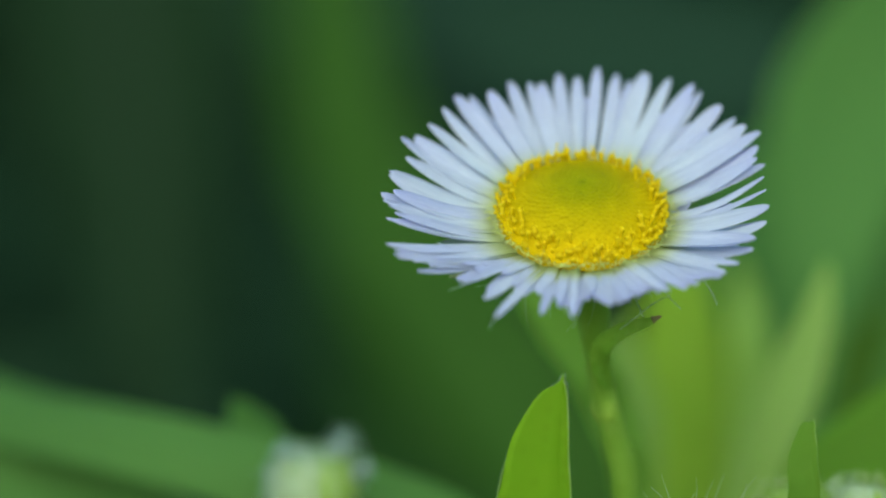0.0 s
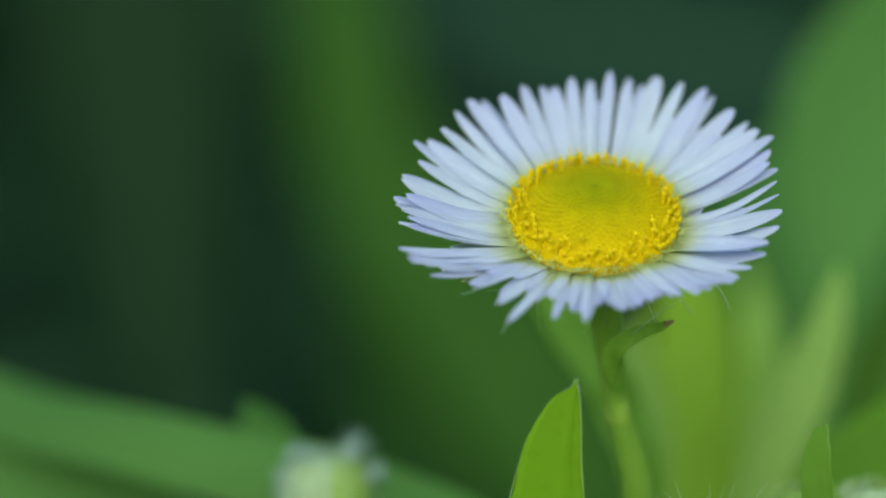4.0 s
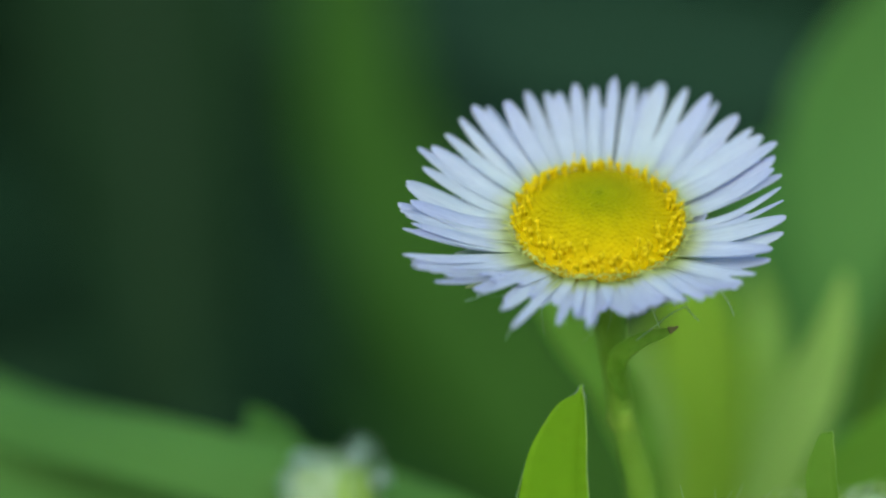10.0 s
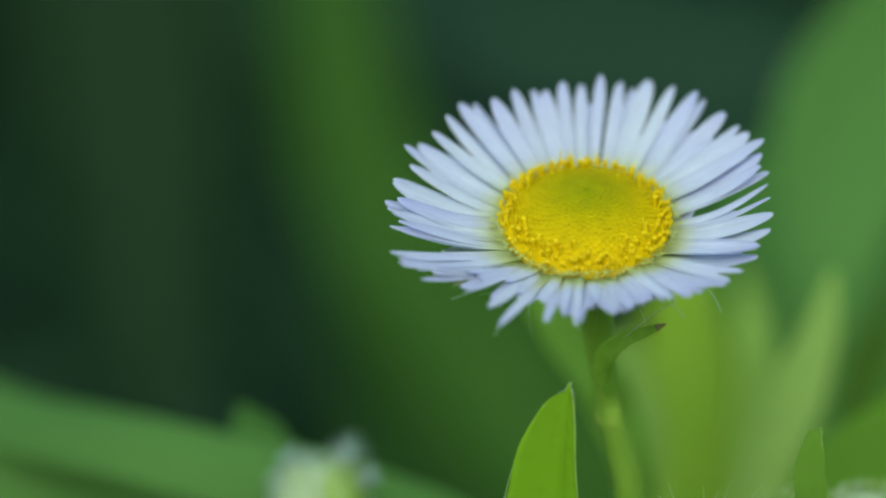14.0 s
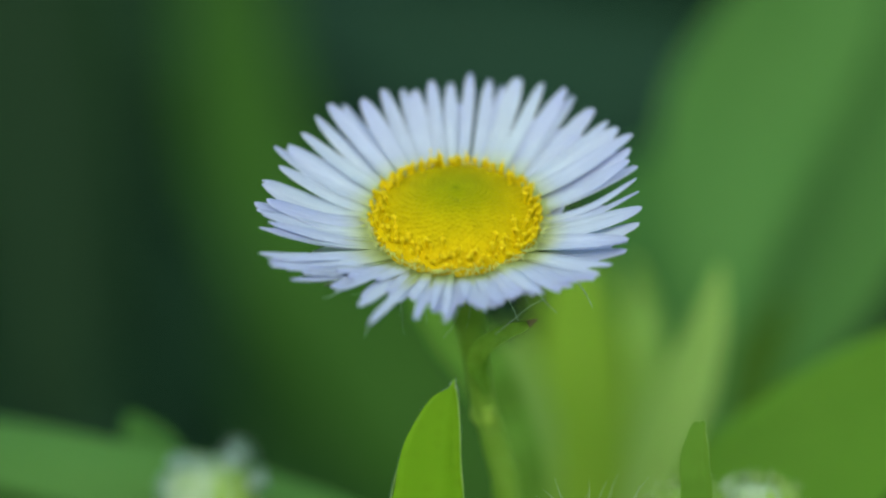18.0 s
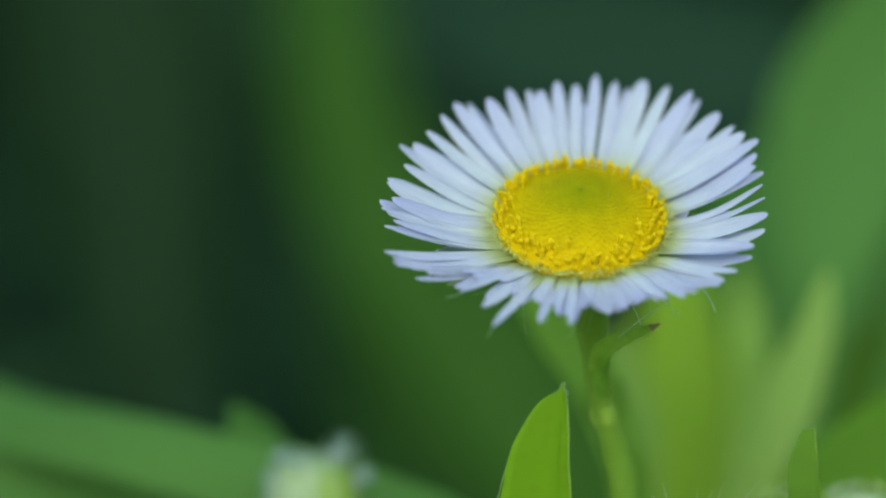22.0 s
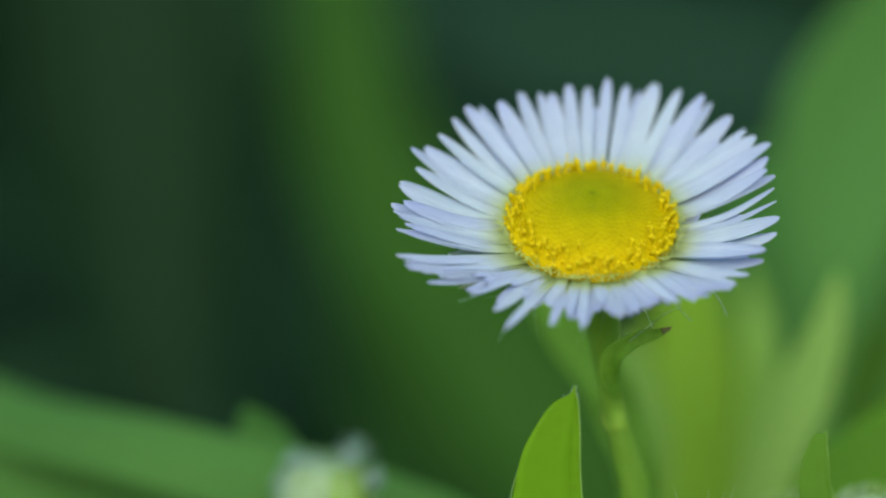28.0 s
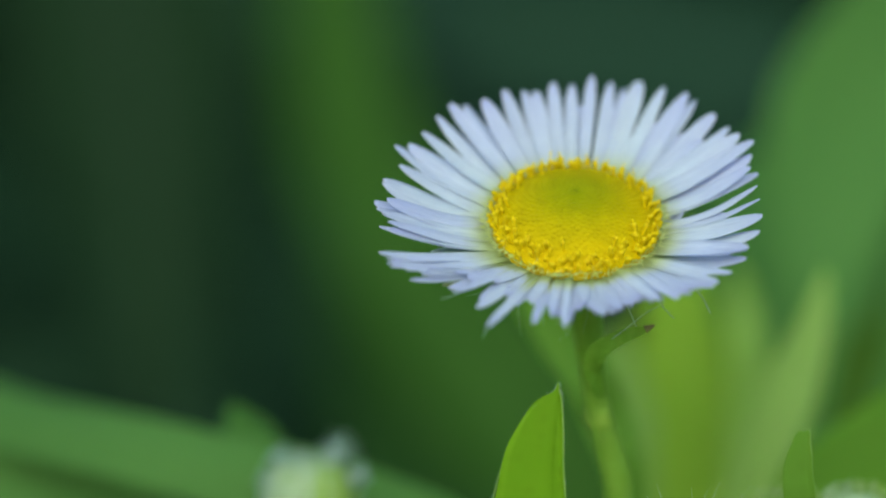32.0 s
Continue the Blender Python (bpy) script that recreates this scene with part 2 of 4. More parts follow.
STEM_LEAF = speckled("stem_leaf_green", (0.28, 0.56, 0.055), (0.36, 0.64, 0.085), 1600.0, 0.5, 0.3, 0.42)
NODE = speckled("node_lime", (0.33, 0.57, 0.06), (0.40, 0.63, 0.10), 1500.0, 0.5, 0.2, 0.3)
RIM = speckled("leaf_rim", (0.27, 0.48, 0.07), (0.38, 0.57, 0.14), 1800.0, 0.5, 0.2, 0.4)
BROWN = speckled("dried_tip", (0.07, 0.10, 0.02), (0.16, 0.12, 0.05), 2600.0)
HAIR = speckled("hair_white", (0.50, 0.68, 0.62), (0.64, 0.78, 0.74), 800.0, 0.5, 0.0, 0.55)
FROST = speckled("hair_frosty", (0.52, 0.70, 0.62), (0.66, 0.80, 0.74), 800.0, 0.5, 0.0, 0.45)
DOWN = speckled("hair_lime", (0.46, 0.62, 0.26), (0.62, 0.76, 0.42), 800.0, 0.5, 0.0, 0.4)
BUD = speckled("bud_green", (0.24, 0.44, 0.05), (0.36, 0.55, 0.12), 1500.0, 0.6, 0.4, 0.2)
BUD_PALE = speckled("bud_pale", (0.38, 0.55, 0.26), (0.54, 0.70, 0.44), 900.0, 0.7, 0.4, 0.3)


def disc_material():
    """Unopened florets: olive green at the middle of the disc, golden towards its rim."""
    mat, nt, bsdf, out = nodes_of("floret_core")
    tex = nt.nodes.new("ShaderNodeTexCoord")
    flat = nt.nodes.new("ShaderNodeVectorMath")
    flat.operation = "MULTIPLY"
    flat.inputs[1].default_value = (1, 1, 0)
    offset = nt.nodes.new("ShaderNodeVectorMath")
    offset.inputs[1].default_value = (0, -0.0007, 0)
    ln = nt.nodes.new("ShaderNodeVectorMath")
    ln.operation = "LENGTH"
    nt.links.new(tex.outputs["Object"], offset.inputs[0])
    nt.links.new(offset.outputs[0], flat.inputs[0])
    nt.links.new(flat.outputs[0], ln.inputs[0])
    far = nt.nodes.new("ShaderNodeMapRange")
    far.inputs[1].default_value, far.inputs[2].default_value = 0.0, 0.0042
    nt.links.new(ln.outputs["Value"], far.inputs[0])
    r = ramp(nt, [(0.0, (0.17, 0.21, 0.004)), (0.05, (0.27, 0.30, 0.002)), (0.3, (0.315, 0.315, 0.001)), (0.6, (0.44, 0.37, 0.001)), (1.0, (0.62, 0.46, 0.001))])
    nt.links.new(far.outputs[0], r.inputs[0])
    n1 = add(nt, "ShaderNodeTexNoise", Scale=1400.0, Detail=4.0)
    nt.links.new(tex.outputs["Object"], n1.inputs["Vector"])
    tone = ramp(nt, [(0.3, (0.84, 0.86, 0.8)), (0.7, (1, 1, 1))])
    nt.links.new(n1.outputs[0], tone.inputs[0])
    nt.links.new(mix_rgb(nt, r.outputs[0], tone.outputs[0], 1.0, "MULTIPLY"), bsdf.inputs["Base Color"])
    bsdf.inputs["Roughness"].default_value = 0.6
    bsdf.inputs["Specular IOR Level"].default_value = 0.06
    return mat


YOUNG = disc_material()
RIPE = speckled("floret_yellow", (0.72, 0.575, 0.002), (0.80, 0.655, 0.004), 5000.0, 0.5, 0.15, 0.4, 0.08)
OPEN = speckled("floret_golden", (0.86, 0.70, 0.004), (0.93, 0.79, 0.010), 5000.0, 0.55, 0.15, 0.4, 0.08)
PAPPUS = speckled("pappus_pale", (0.58, 0.68, 0.20), (0.74, 0.80, 0.40), 3000.0, 0.6, 0.1, 0.3)
SOIL = speckled("soil_moss", (0.012, 0.022, 0.012), (0.03, 0.04, 0.022), 14.0, 0.9, 0.6)
BARK = speckled("bark", (0.05, 0.04, 0.03), (0.11, 0.09, 0.07), 60.0, 0.85, 0.6)
# background leaf greens taken almost to black: deep shade painted into them
FAR_SHADED = island_leaves("far_leaves_shaded", (0.011, 0.045, 0.024), (0.024, 0.08, 0.042))
LOW_SHADED = island_leaves("low_leaves_shaded", (0.012, 0.036, 0.018), (0.023, 0.063, 0.030))


# ---- builders (millimetres in, metres out) ----
def mesh_of(name, verts, faces, mat, uvs=None, smooth=True):
    me = bpy.data.meshes.new(name)
    me.from_pydata([tuple(v) for v in verts], [], faces)
    me.materials.append(mat)
    if uvs is not None:
        layer = me.uv_layers.new(name="UVMap")
        idx = np.empty(len(me.loops), dtype=np.int32)
        me.loops.foreach_get("vertex_index", idx)
        layer.data.foreach_set("uv", np.asarray(uvs, dtype=np.float32)[idx].ravel())
    if smooth:
        me.polygons.foreach_set("use_smooth", [True] * len(me.polygons))
    me.update()
    return me


REST = {}


def thing(name, m, label, category, group="", kind=""):
    """An Empty at the foot of a thing."""
    ob = new(name)
    ob.empty_display_size = 0.01
    ob.matrix_basis = m
    REST[ob.name] = m
    return tagged(ob, label, category, group, kind)


def part(name, me, parent, label="", m=None):
    """One mesh object under a thing or a part; with no pose of its own its mesh is in world space."""
    ob = new(name, me)
    ob.parent = parent
    if m is None:
        ob.matrix_parent_inverse = REST[parent.name].inverted()
        REST[ob.name] = Matrix.Identity(4)
    else:
        ob.matrix_basis = m
        REST[ob.name] = REST[parent.name] @ m
    return tagged(ob, label)


def spline(rows, n):
    """Catmull-Rom through rows of numbers, n samples."""
    p = np.asarray(rows, dtype=float)
    p = np.vstack([2 * p[0] - p[1], p, 2 * p[-1] - p[-2]])
    k = len(p) - 3
    out = []
    for i in range(n):
        s = i / (n - 1) * k
        j = min(int(s), k - 1)
        t = s - j
        a, b, c, d = p[j:j + 4]
        out.append(0.5 * (2 * b + (c - a) * t + (2 * a - 5 * b + 4 * c - d) * t * t + (3 * b - a - 3 * c + d) * t ** 3))
    return np.array(out)


def unit(v):
    return v / np.maximum(np.linalg.norm(v, axis=-1, keepdims=True), 1e-12)


def blade(name, rows, mat, facing=(0, -1, 0.25), fold=0.25, lean=0.0, ribs=0.03, thick=0.16, n=48, m=13, teeth=0.0, seed=1, wave=0.04, narrow=1.0, tuck=0.0):
    """A leaf blade along rows of (x, y, z, half width): cupped along its midrib, with a rib, a rim and a thickness."""
    rng = np.random.default_rng(seed)
    s = spline(rows, n)
    c, w = s[:, :3], np.maximum(s[:, 3], 0.02)
    tan = unit(np.gradient(c, axis=0))
    side = unit(np.cross(tan, np.asarray(facing, float)))
    nor = unit(np.cross(side, tan))
    u = np.linspace(-1, 1, m)
    ph = rng.uniform(0, 6.28, 4)
    t = np.linspace(0, 1, n)
    wl = w * (1 + teeth * np.maximum(0, np.sin(t * 60 + ph[0])) ** 3 + 0.03 * np.sin(t * 23 + ph[1]))
    wr = w * (1 + teeth * np.maximum(0, np.sin(t * 57 + ph[2])) ** 3 + 0.03 * np.sin(t * 19 + ph[3]))
    verts, uvs = [], []
    for layer in (0, 1):
        for i in range(n):
            for k in range(m):
                ww = wl[i] * narrow if u[k] < 0 else wr[i]
                lift = fold * w[i] * (abs(u[k]) ** 1.3) + lean * w[i] * u[k] ** 2 * (1 if u[k] > 0 else 0)
                lift += tuck * w[i] * narrow * max(0.0, -u[k])
                lift += ribs * w[i] * math.exp(-(u[k] / 0.09) ** 2)
                lift += wave * w[i] * math.sin(t[i] * 17 + 3 * u[k] + ph[0]) * abs(u[k]) + 0.012 * w[i] * math.sin(t[i] * 90 - 9 * abs(u[k]))
                th = thick * (1 - 0.6 * abs(u[k])) * (0.35 if layer == 0 else -0.65)
                verts.append((c[i] + side[i] * ww * u[k] + nor[i] * (lift + th)) * MM)
                uvs.append((t[i], (u[k] + 1) / 2))
    faces = []
    N = n * m
    for i in range(n - 1):
        for k in range(m - 1):
            a = i * m + k
            faces.append((a, a + 1, a + m + 1, a + m))
            faces.append((N + a, N + a + m, N + a + m + 1, N + a + 1))
    for i in range(n - 1):
        for k in (0, m - 1):
            a = i * m + k
            faces.append((a, a + m, N + a + m, N + a) if k == 0 else (a, N + a, N + a + m, a + m))
    for k in range(m - 1):
        faces.append((k, N + k, N + k + 1, k + 1))
        a = (n - 1) * m + k
        faces.append((a, a + 1, N + a + 1, N + a))
    return mesh_of(name, verts, faces, mat, uvs)


def tube(name, rows, mat, n=40, sides=12, rough=0.05, seed=0):
    """A tapering stem along rows of (x, y, z, radius), faintly ribbed."""
    rng = np.random.default_rng(seed)
    s = spline(rows, n)
    c, r = s[:, :3], np.maximum(s[:, 3], 0.01)
    tan = unit(np.gradient(c, axis=0))
    a0 = unit(np.cross(tan, np.array([0.13, 1, 0.07])))
    b0 = np.cross(tan, a0)
    verts, uvs = [], []
    ph = rng.uniform(0, 6.28)
    for i in range(n):
        for k in range(sides):
            q = 2 * math.pi * k / sides
            rr = r[i] * (1 + rough * math.cos(3 * q + ph) + rough * 0.6 * math.sin(i * 0.9 + q))
            verts.append((c[i] + rr * (math.cos(q) * a0[i] + math.sin(q) * b0[i])) * MM)
            uvs.append((i / n, k / sides))
    faces = [(i * sides + k, i * sides + (k + 1) % sides, (i + 1) * sides + (k + 1) % sides, (i + 1) * sides + k) for i in range(n - 1) for k in range(sides)]
    faces.append(tuple(range(sides - 1, -1, -1)))
    faces.append(tuple((n - 1) * sides + k for k in range(sides)))
    return mesh_of(name, verts, faces, mat, uvs)


def hairs(name, roots, ways, lengths, width, mat, seed=0, curl=0.35):
    """Many fine hairs in one mesh: thin three-sided tapering threads."""
    rng = np.random.default_rng(seed)
    verts, faces = [], []
    for p, d, ln in zip(roots, ways, lengths):
        d = unit(np.asarray(d, float))
        bend = unit(np.cross(d, rng.normal(size=3))) * curl
        e1 = unit(np.cross(d, rng.normal(size=3)))
        e2 = np.cross(d, e1)
        base = len(verts)
        for j in range(5):
            t = j / 4
            c = np.asarray(p, float) + ln * (d * t + bend * t * t)
            ww = width * (1 - 0.8 * t)
            for q in (0, 2.09, 4.19):
                verts.append((c + ww * (math.cos(q) * e1 + math.sin(q) * e2)) * MM)
        for j in range(4):
            for k in range(3):
                a = base + j * 3
                faces.append((a + k, a + (k + 1) % 3, a + 3 + (k + 1) % 3, a + 3 + k))
    return mesh_of(name, verts, faces, mat)


def ground_stem(name, top, foot, radius, parent, mat=None, bend=12.0, seed=0, label=""):
    """A stem from a leaf's or bud's base at top down into the soil at foot."""
    t, f = np.asarray(top, float), np.asarray(foot, float)
    rng = np.random.default_rng(seed)
    k = rng.normal(size=2) * bend * 0.3
    rows = [(*t, radius), (*(t + (f - t) * 0.15 + np.array([k[0] * 0.3, k[1] * 0.3, -6])), radius * 1.05),
            (*(t + (f - t) * 0.5 + np.array([k[0], k[1], 0])), radius * 1.3), (*f, radius * 1.7), (*(f + np.array([0, 0, -4])), radius * 1.8)]
    return part(name, tube(name, rows, mat or STEM, seed=seed), parent, label)


# ---- ground ----
def build_ground():
    """One sheet to the horizon, finely uneven round the plants."""
    e = np.concatenate([-np.geomspace(900, 1.6, 14), np.linspace(-1.5, 1.5, 61), np.geomspace(1.6, 900, 14)])
    n = len(e)
    verts = []
    for y in e:
        for x in e:
            near = max(0.0, 1 - math.hypot(x, y) / 4)
            h = -0.004 + near * 0.012 * noise.noise((x * 5, y * 5, 0)) + near * 0.006 * noise.noise((x * 17, y * 17, 3)) - near * 0.004
            verts.append((x, y + 0.3, h))
    faces = [(j * n + i, j * n + i + 1, (j + 1) * n + i + 1, (j + 1) * n + i) for j in range(n - 1) for i in range(n - 1)]
    ob = new("ground", mesh_of("ground", verts, faces, SOIL))
    tagged(ob, "dark damp mossy soil under dense plants", "ground", kind="structure")


build_ground()


def leaf_cloud(name, places, ways, sizes, mat, seed):
    """Many bent leaves in one mesh: places (m), facing ways and lengths (m)."""
    rng = np.random.default_rng(seed)
    k = len(places)
    prof = [(0.0, 0.05), (0.25, 0.30), (0.55, 0.34), (0.82, 0.17), (1.0, 0.01)]
    verts = np.zeros((k, 15, 3))
    ways = unit(ways)
    side = unit(np.cross(ways, rng.normal(size=(k, 3))))
    nor = np.cross(side, ways)
    for j, (t, w) in enumerate(prof):
        mid = places + (ways * t - nor * 0.25 * t * t) * sizes[:, None]
        for q, u in enumerate((-1, 0, 1)):
            verts[:, j * 3 + q] = mid + side * (u * w * sizes)[:, None] + nor * (0.08 * abs(u) * sizes)[:, None]
    quads = np.array([(j * 3 + q, j * 3 + q + 1, j * 3 + q + 4, j * 3 + q + 3) for j in range(4) for q in range(2)])
    faces = (np.arange(k)[:, None, None] * 15 + quads[None]).reshape(-1, 4)
    return mesh_of(name, verts.reshape(-1, 3), faces.tolist(), mat)


def build_undergrowth():
    """Low plants, painted dark for shade, that cover the soil behind the flower, and all round."""
    rng = np.random.default_rng(5)
    k = 15000
    r = np.sqrt(rng.uniform(0.42 ** 2, 2.6 ** 2, k))
    a = np.where(rng.random(k) < 0.6, rng.normal(math.pi / 2, 0.4, k), rng.uniform(0, 2 * math.pi, k))
    x, y = r * np.cos(a), r * np.sin(a) + 0.05
    top = np.clip((r - 0.30) * 0.22, 0.01, 0.30)
    z = rng.uniform(0, 1, k) ** 0.7 * top
    way = np.stack([rng.normal(size=k), rng.normal(size=k), np.abs(rng.normal(size=k)) * 0.8 + 0.1], 1)
    ob = new("undergrowth", leaf_cloud("undergrowth", np.stack([x, y, z], 1), way, rng.uniform(0.03, 0.085, k), LOW_SHADED, 6))
    tagged(ob, "low leafy plants covering the soil, painted dark green for shade", "undergrowth", kind="stuff")


build_undergrowth()


def build_shrub(m, seed, height=1.5):
    """A leafy shrub: stems from one foot and a crown of many leaves."""
    rng = np.random.default_rng(seed)
    top = thing("shrub", m, "leafy shrub, shade painted into its dark green", "shrub", "shrubs round the plant bed")
    for k in range(5):
        a = 2 * math.pi * k / 5 + rng.uniform(-0.4, 0.4)
        d = np.array([math.cos(a), math.sin(a), 0]) * rng.uniform(0.2, 0.4) * height * 1000
        rows = [(0, 0, -20, 14), (*(d * 0.3 + np.array([0, 0, height * 350])), 10), (*(d * 0.7 + np.array([0, 0, height * 650])), 6), (*(d + np.array([0, 0, height * 900])), 2)]
        part("branch", tube("branch", rows, BARK, 16, 8, 0.1, seed + k), top, m=Matrix.Identity(4))
    k = 1500
    v = unit(rng.normal(size=(k, 3))) * (rng.uniform(0.25, 1, (k, 1)) ** 0.45)
    lump = 0.75 + 0.25 * np.sin(v[:, :1] * 5 + seed) * np.cos(v[:, 1:2] * 6)
    p = v * np.array([0.55, 0.55, 0.5]) * height * lump + np.array([0, 0, height * 0.5])
    p = p[p[:, 2] > 0.02]
    way = v[:len(p)] + rng.normal(size=(len(p), 3)) * 0.6 + np.array([0, 0, 0.1])
    part("crown", leaf_cloud("crown", p, way, rng.uniform(0.05, 0.12, len(p)), FAR_SHADED, seed + 50), top, m=Matrix.Identity(4))
    return top


shrub = build_shrub(pose(-0.55, 2.6, 0), 11)
other = build_shrub(pose(0.5, 2.9, 0), 23, 1.7)
# unseen shrubs added all round to close the place and darken the background
for k in range(16):
    a = radians(-70 + 360 / 16 * k + 8 * math.sin(k * 2.1))
    if -0.5 < a - radians(90) < 0.5:
        continue
    rr = 3.4 + 0.5 * math.sin(k * 1.7)
    copy_thing(shrub if k % 2 else other, pose(rr * math.cos(a), rr * math.sin(a) + 0.3, 0, 0, 0, k * 47))


# ---- broad leaves behind the flower ----
def leaf_plant(name, label, leaves, foot, radius, seed, group="broad leaves behind the flower"):
    """A shoot: a stem out of the soil and one or more blades; leaves are (rows, material, keywords)."""
    top = thing(name, pose(foot[0] * MM, foot[1] * MM, 0), label, "plant", group)
    for i, (rows, mat, more) in enumerate(leaves):
        part("leaf", blade("leaf", rows, mat, seed=seed + i, **more), top)
        if group == "fleabane shoots":
            rng = np.random.default_rng(seed + 90)
            c = spline(rows, 300)
            edge = np.where(rng.random(300) < 0.5, 1.0, -more["narrow"])
            roots = c[:, :3] - np.array([1.0, 0, 0]) * (c[:, 3] * edge)[:, None] - np.array([0, 0.1, 0]) * np.abs(edge * c[:, 3])[:, None]
            ways = np.stack([-np.sign(edge), rng.normal(size=300) * 0.5, rng.normal(size=300) * 0.5 + 0.4], 1)
            part("down", hairs("down", roots, ways, rng.uniform(0.05, 0.17, 300), 0.009, HAIR, seed, 0.2), top, "short pale down along the rim")
            for edge, thick in ((-more["narrow"], 0.034), (1.0, 0.02)):
                rim = [(r[0] - edge * r[3], r[1] - 0.12 * r[3] - (0.18 * r[3] if edge < 0 else 0.0), r[2], thick) for r in rows]
                part("rim", tube("rim", rim, RIM, 60, 6, 0.1, seed), top, "pale thickened rim")
        ground_stem("stalk", rows[-1][:3], foot, max(rows[-1][3] * 0.8, radius * 0.6) if i else radius, top, seed=seed + 20 + i)
    return top


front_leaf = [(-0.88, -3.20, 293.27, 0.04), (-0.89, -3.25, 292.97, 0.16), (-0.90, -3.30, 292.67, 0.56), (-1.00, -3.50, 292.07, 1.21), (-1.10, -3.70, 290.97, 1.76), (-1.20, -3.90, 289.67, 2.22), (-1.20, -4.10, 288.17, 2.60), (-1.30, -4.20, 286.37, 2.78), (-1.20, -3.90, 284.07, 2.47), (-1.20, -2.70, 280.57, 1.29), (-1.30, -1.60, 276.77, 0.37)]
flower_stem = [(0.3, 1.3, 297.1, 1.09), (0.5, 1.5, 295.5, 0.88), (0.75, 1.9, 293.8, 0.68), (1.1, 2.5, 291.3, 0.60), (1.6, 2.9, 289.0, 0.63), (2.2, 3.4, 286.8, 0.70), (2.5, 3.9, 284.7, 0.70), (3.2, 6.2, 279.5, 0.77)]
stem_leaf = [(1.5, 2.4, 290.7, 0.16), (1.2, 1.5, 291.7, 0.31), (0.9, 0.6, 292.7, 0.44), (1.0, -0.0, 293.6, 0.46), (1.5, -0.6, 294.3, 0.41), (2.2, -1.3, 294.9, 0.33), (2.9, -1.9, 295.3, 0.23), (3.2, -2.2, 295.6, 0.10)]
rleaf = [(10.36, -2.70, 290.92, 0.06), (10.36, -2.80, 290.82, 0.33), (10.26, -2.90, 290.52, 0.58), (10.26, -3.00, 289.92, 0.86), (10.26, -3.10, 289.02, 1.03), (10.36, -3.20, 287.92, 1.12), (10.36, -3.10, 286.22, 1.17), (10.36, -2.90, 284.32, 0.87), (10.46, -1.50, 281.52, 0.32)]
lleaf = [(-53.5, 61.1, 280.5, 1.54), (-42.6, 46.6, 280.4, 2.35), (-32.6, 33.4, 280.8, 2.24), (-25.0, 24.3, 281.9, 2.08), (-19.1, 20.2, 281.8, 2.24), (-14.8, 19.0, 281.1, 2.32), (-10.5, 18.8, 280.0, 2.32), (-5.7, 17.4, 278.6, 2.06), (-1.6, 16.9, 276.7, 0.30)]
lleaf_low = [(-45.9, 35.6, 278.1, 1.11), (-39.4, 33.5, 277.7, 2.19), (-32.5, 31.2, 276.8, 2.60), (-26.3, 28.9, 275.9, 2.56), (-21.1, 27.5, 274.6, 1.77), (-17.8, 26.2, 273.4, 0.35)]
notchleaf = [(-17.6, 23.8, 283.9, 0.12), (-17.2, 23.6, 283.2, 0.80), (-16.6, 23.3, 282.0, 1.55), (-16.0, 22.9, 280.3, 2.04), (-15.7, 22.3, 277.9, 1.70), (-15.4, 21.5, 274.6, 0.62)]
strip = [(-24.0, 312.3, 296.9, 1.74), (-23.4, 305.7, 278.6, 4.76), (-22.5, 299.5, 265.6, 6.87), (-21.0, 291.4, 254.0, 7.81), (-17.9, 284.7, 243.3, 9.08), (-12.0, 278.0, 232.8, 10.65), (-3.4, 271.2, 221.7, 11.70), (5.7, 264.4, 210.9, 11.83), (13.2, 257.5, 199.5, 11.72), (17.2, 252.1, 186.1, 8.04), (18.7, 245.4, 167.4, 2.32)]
# leaf added for a dim zone beside the strip, its dimness in the colour
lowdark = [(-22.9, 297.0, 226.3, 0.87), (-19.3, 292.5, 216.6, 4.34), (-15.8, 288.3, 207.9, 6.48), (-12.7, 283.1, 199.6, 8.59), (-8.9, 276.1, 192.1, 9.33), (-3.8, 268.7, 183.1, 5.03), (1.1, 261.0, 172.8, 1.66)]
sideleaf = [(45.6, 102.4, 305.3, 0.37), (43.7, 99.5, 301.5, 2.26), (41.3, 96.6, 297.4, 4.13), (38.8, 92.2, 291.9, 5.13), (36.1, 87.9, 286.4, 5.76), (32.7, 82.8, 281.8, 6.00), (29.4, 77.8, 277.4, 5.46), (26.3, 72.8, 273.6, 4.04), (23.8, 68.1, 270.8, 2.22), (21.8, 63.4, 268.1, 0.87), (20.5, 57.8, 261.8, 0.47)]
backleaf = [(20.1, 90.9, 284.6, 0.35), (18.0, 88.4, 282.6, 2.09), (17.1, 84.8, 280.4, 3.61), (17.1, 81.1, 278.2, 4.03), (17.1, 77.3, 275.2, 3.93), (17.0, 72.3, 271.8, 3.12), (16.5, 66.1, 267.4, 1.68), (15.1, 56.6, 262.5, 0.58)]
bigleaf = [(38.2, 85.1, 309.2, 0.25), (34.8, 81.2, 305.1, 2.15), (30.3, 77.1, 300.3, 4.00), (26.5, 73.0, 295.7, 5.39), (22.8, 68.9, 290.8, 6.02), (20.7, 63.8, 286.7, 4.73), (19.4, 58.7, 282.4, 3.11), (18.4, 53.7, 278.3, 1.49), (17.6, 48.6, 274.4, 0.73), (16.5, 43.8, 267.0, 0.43)]
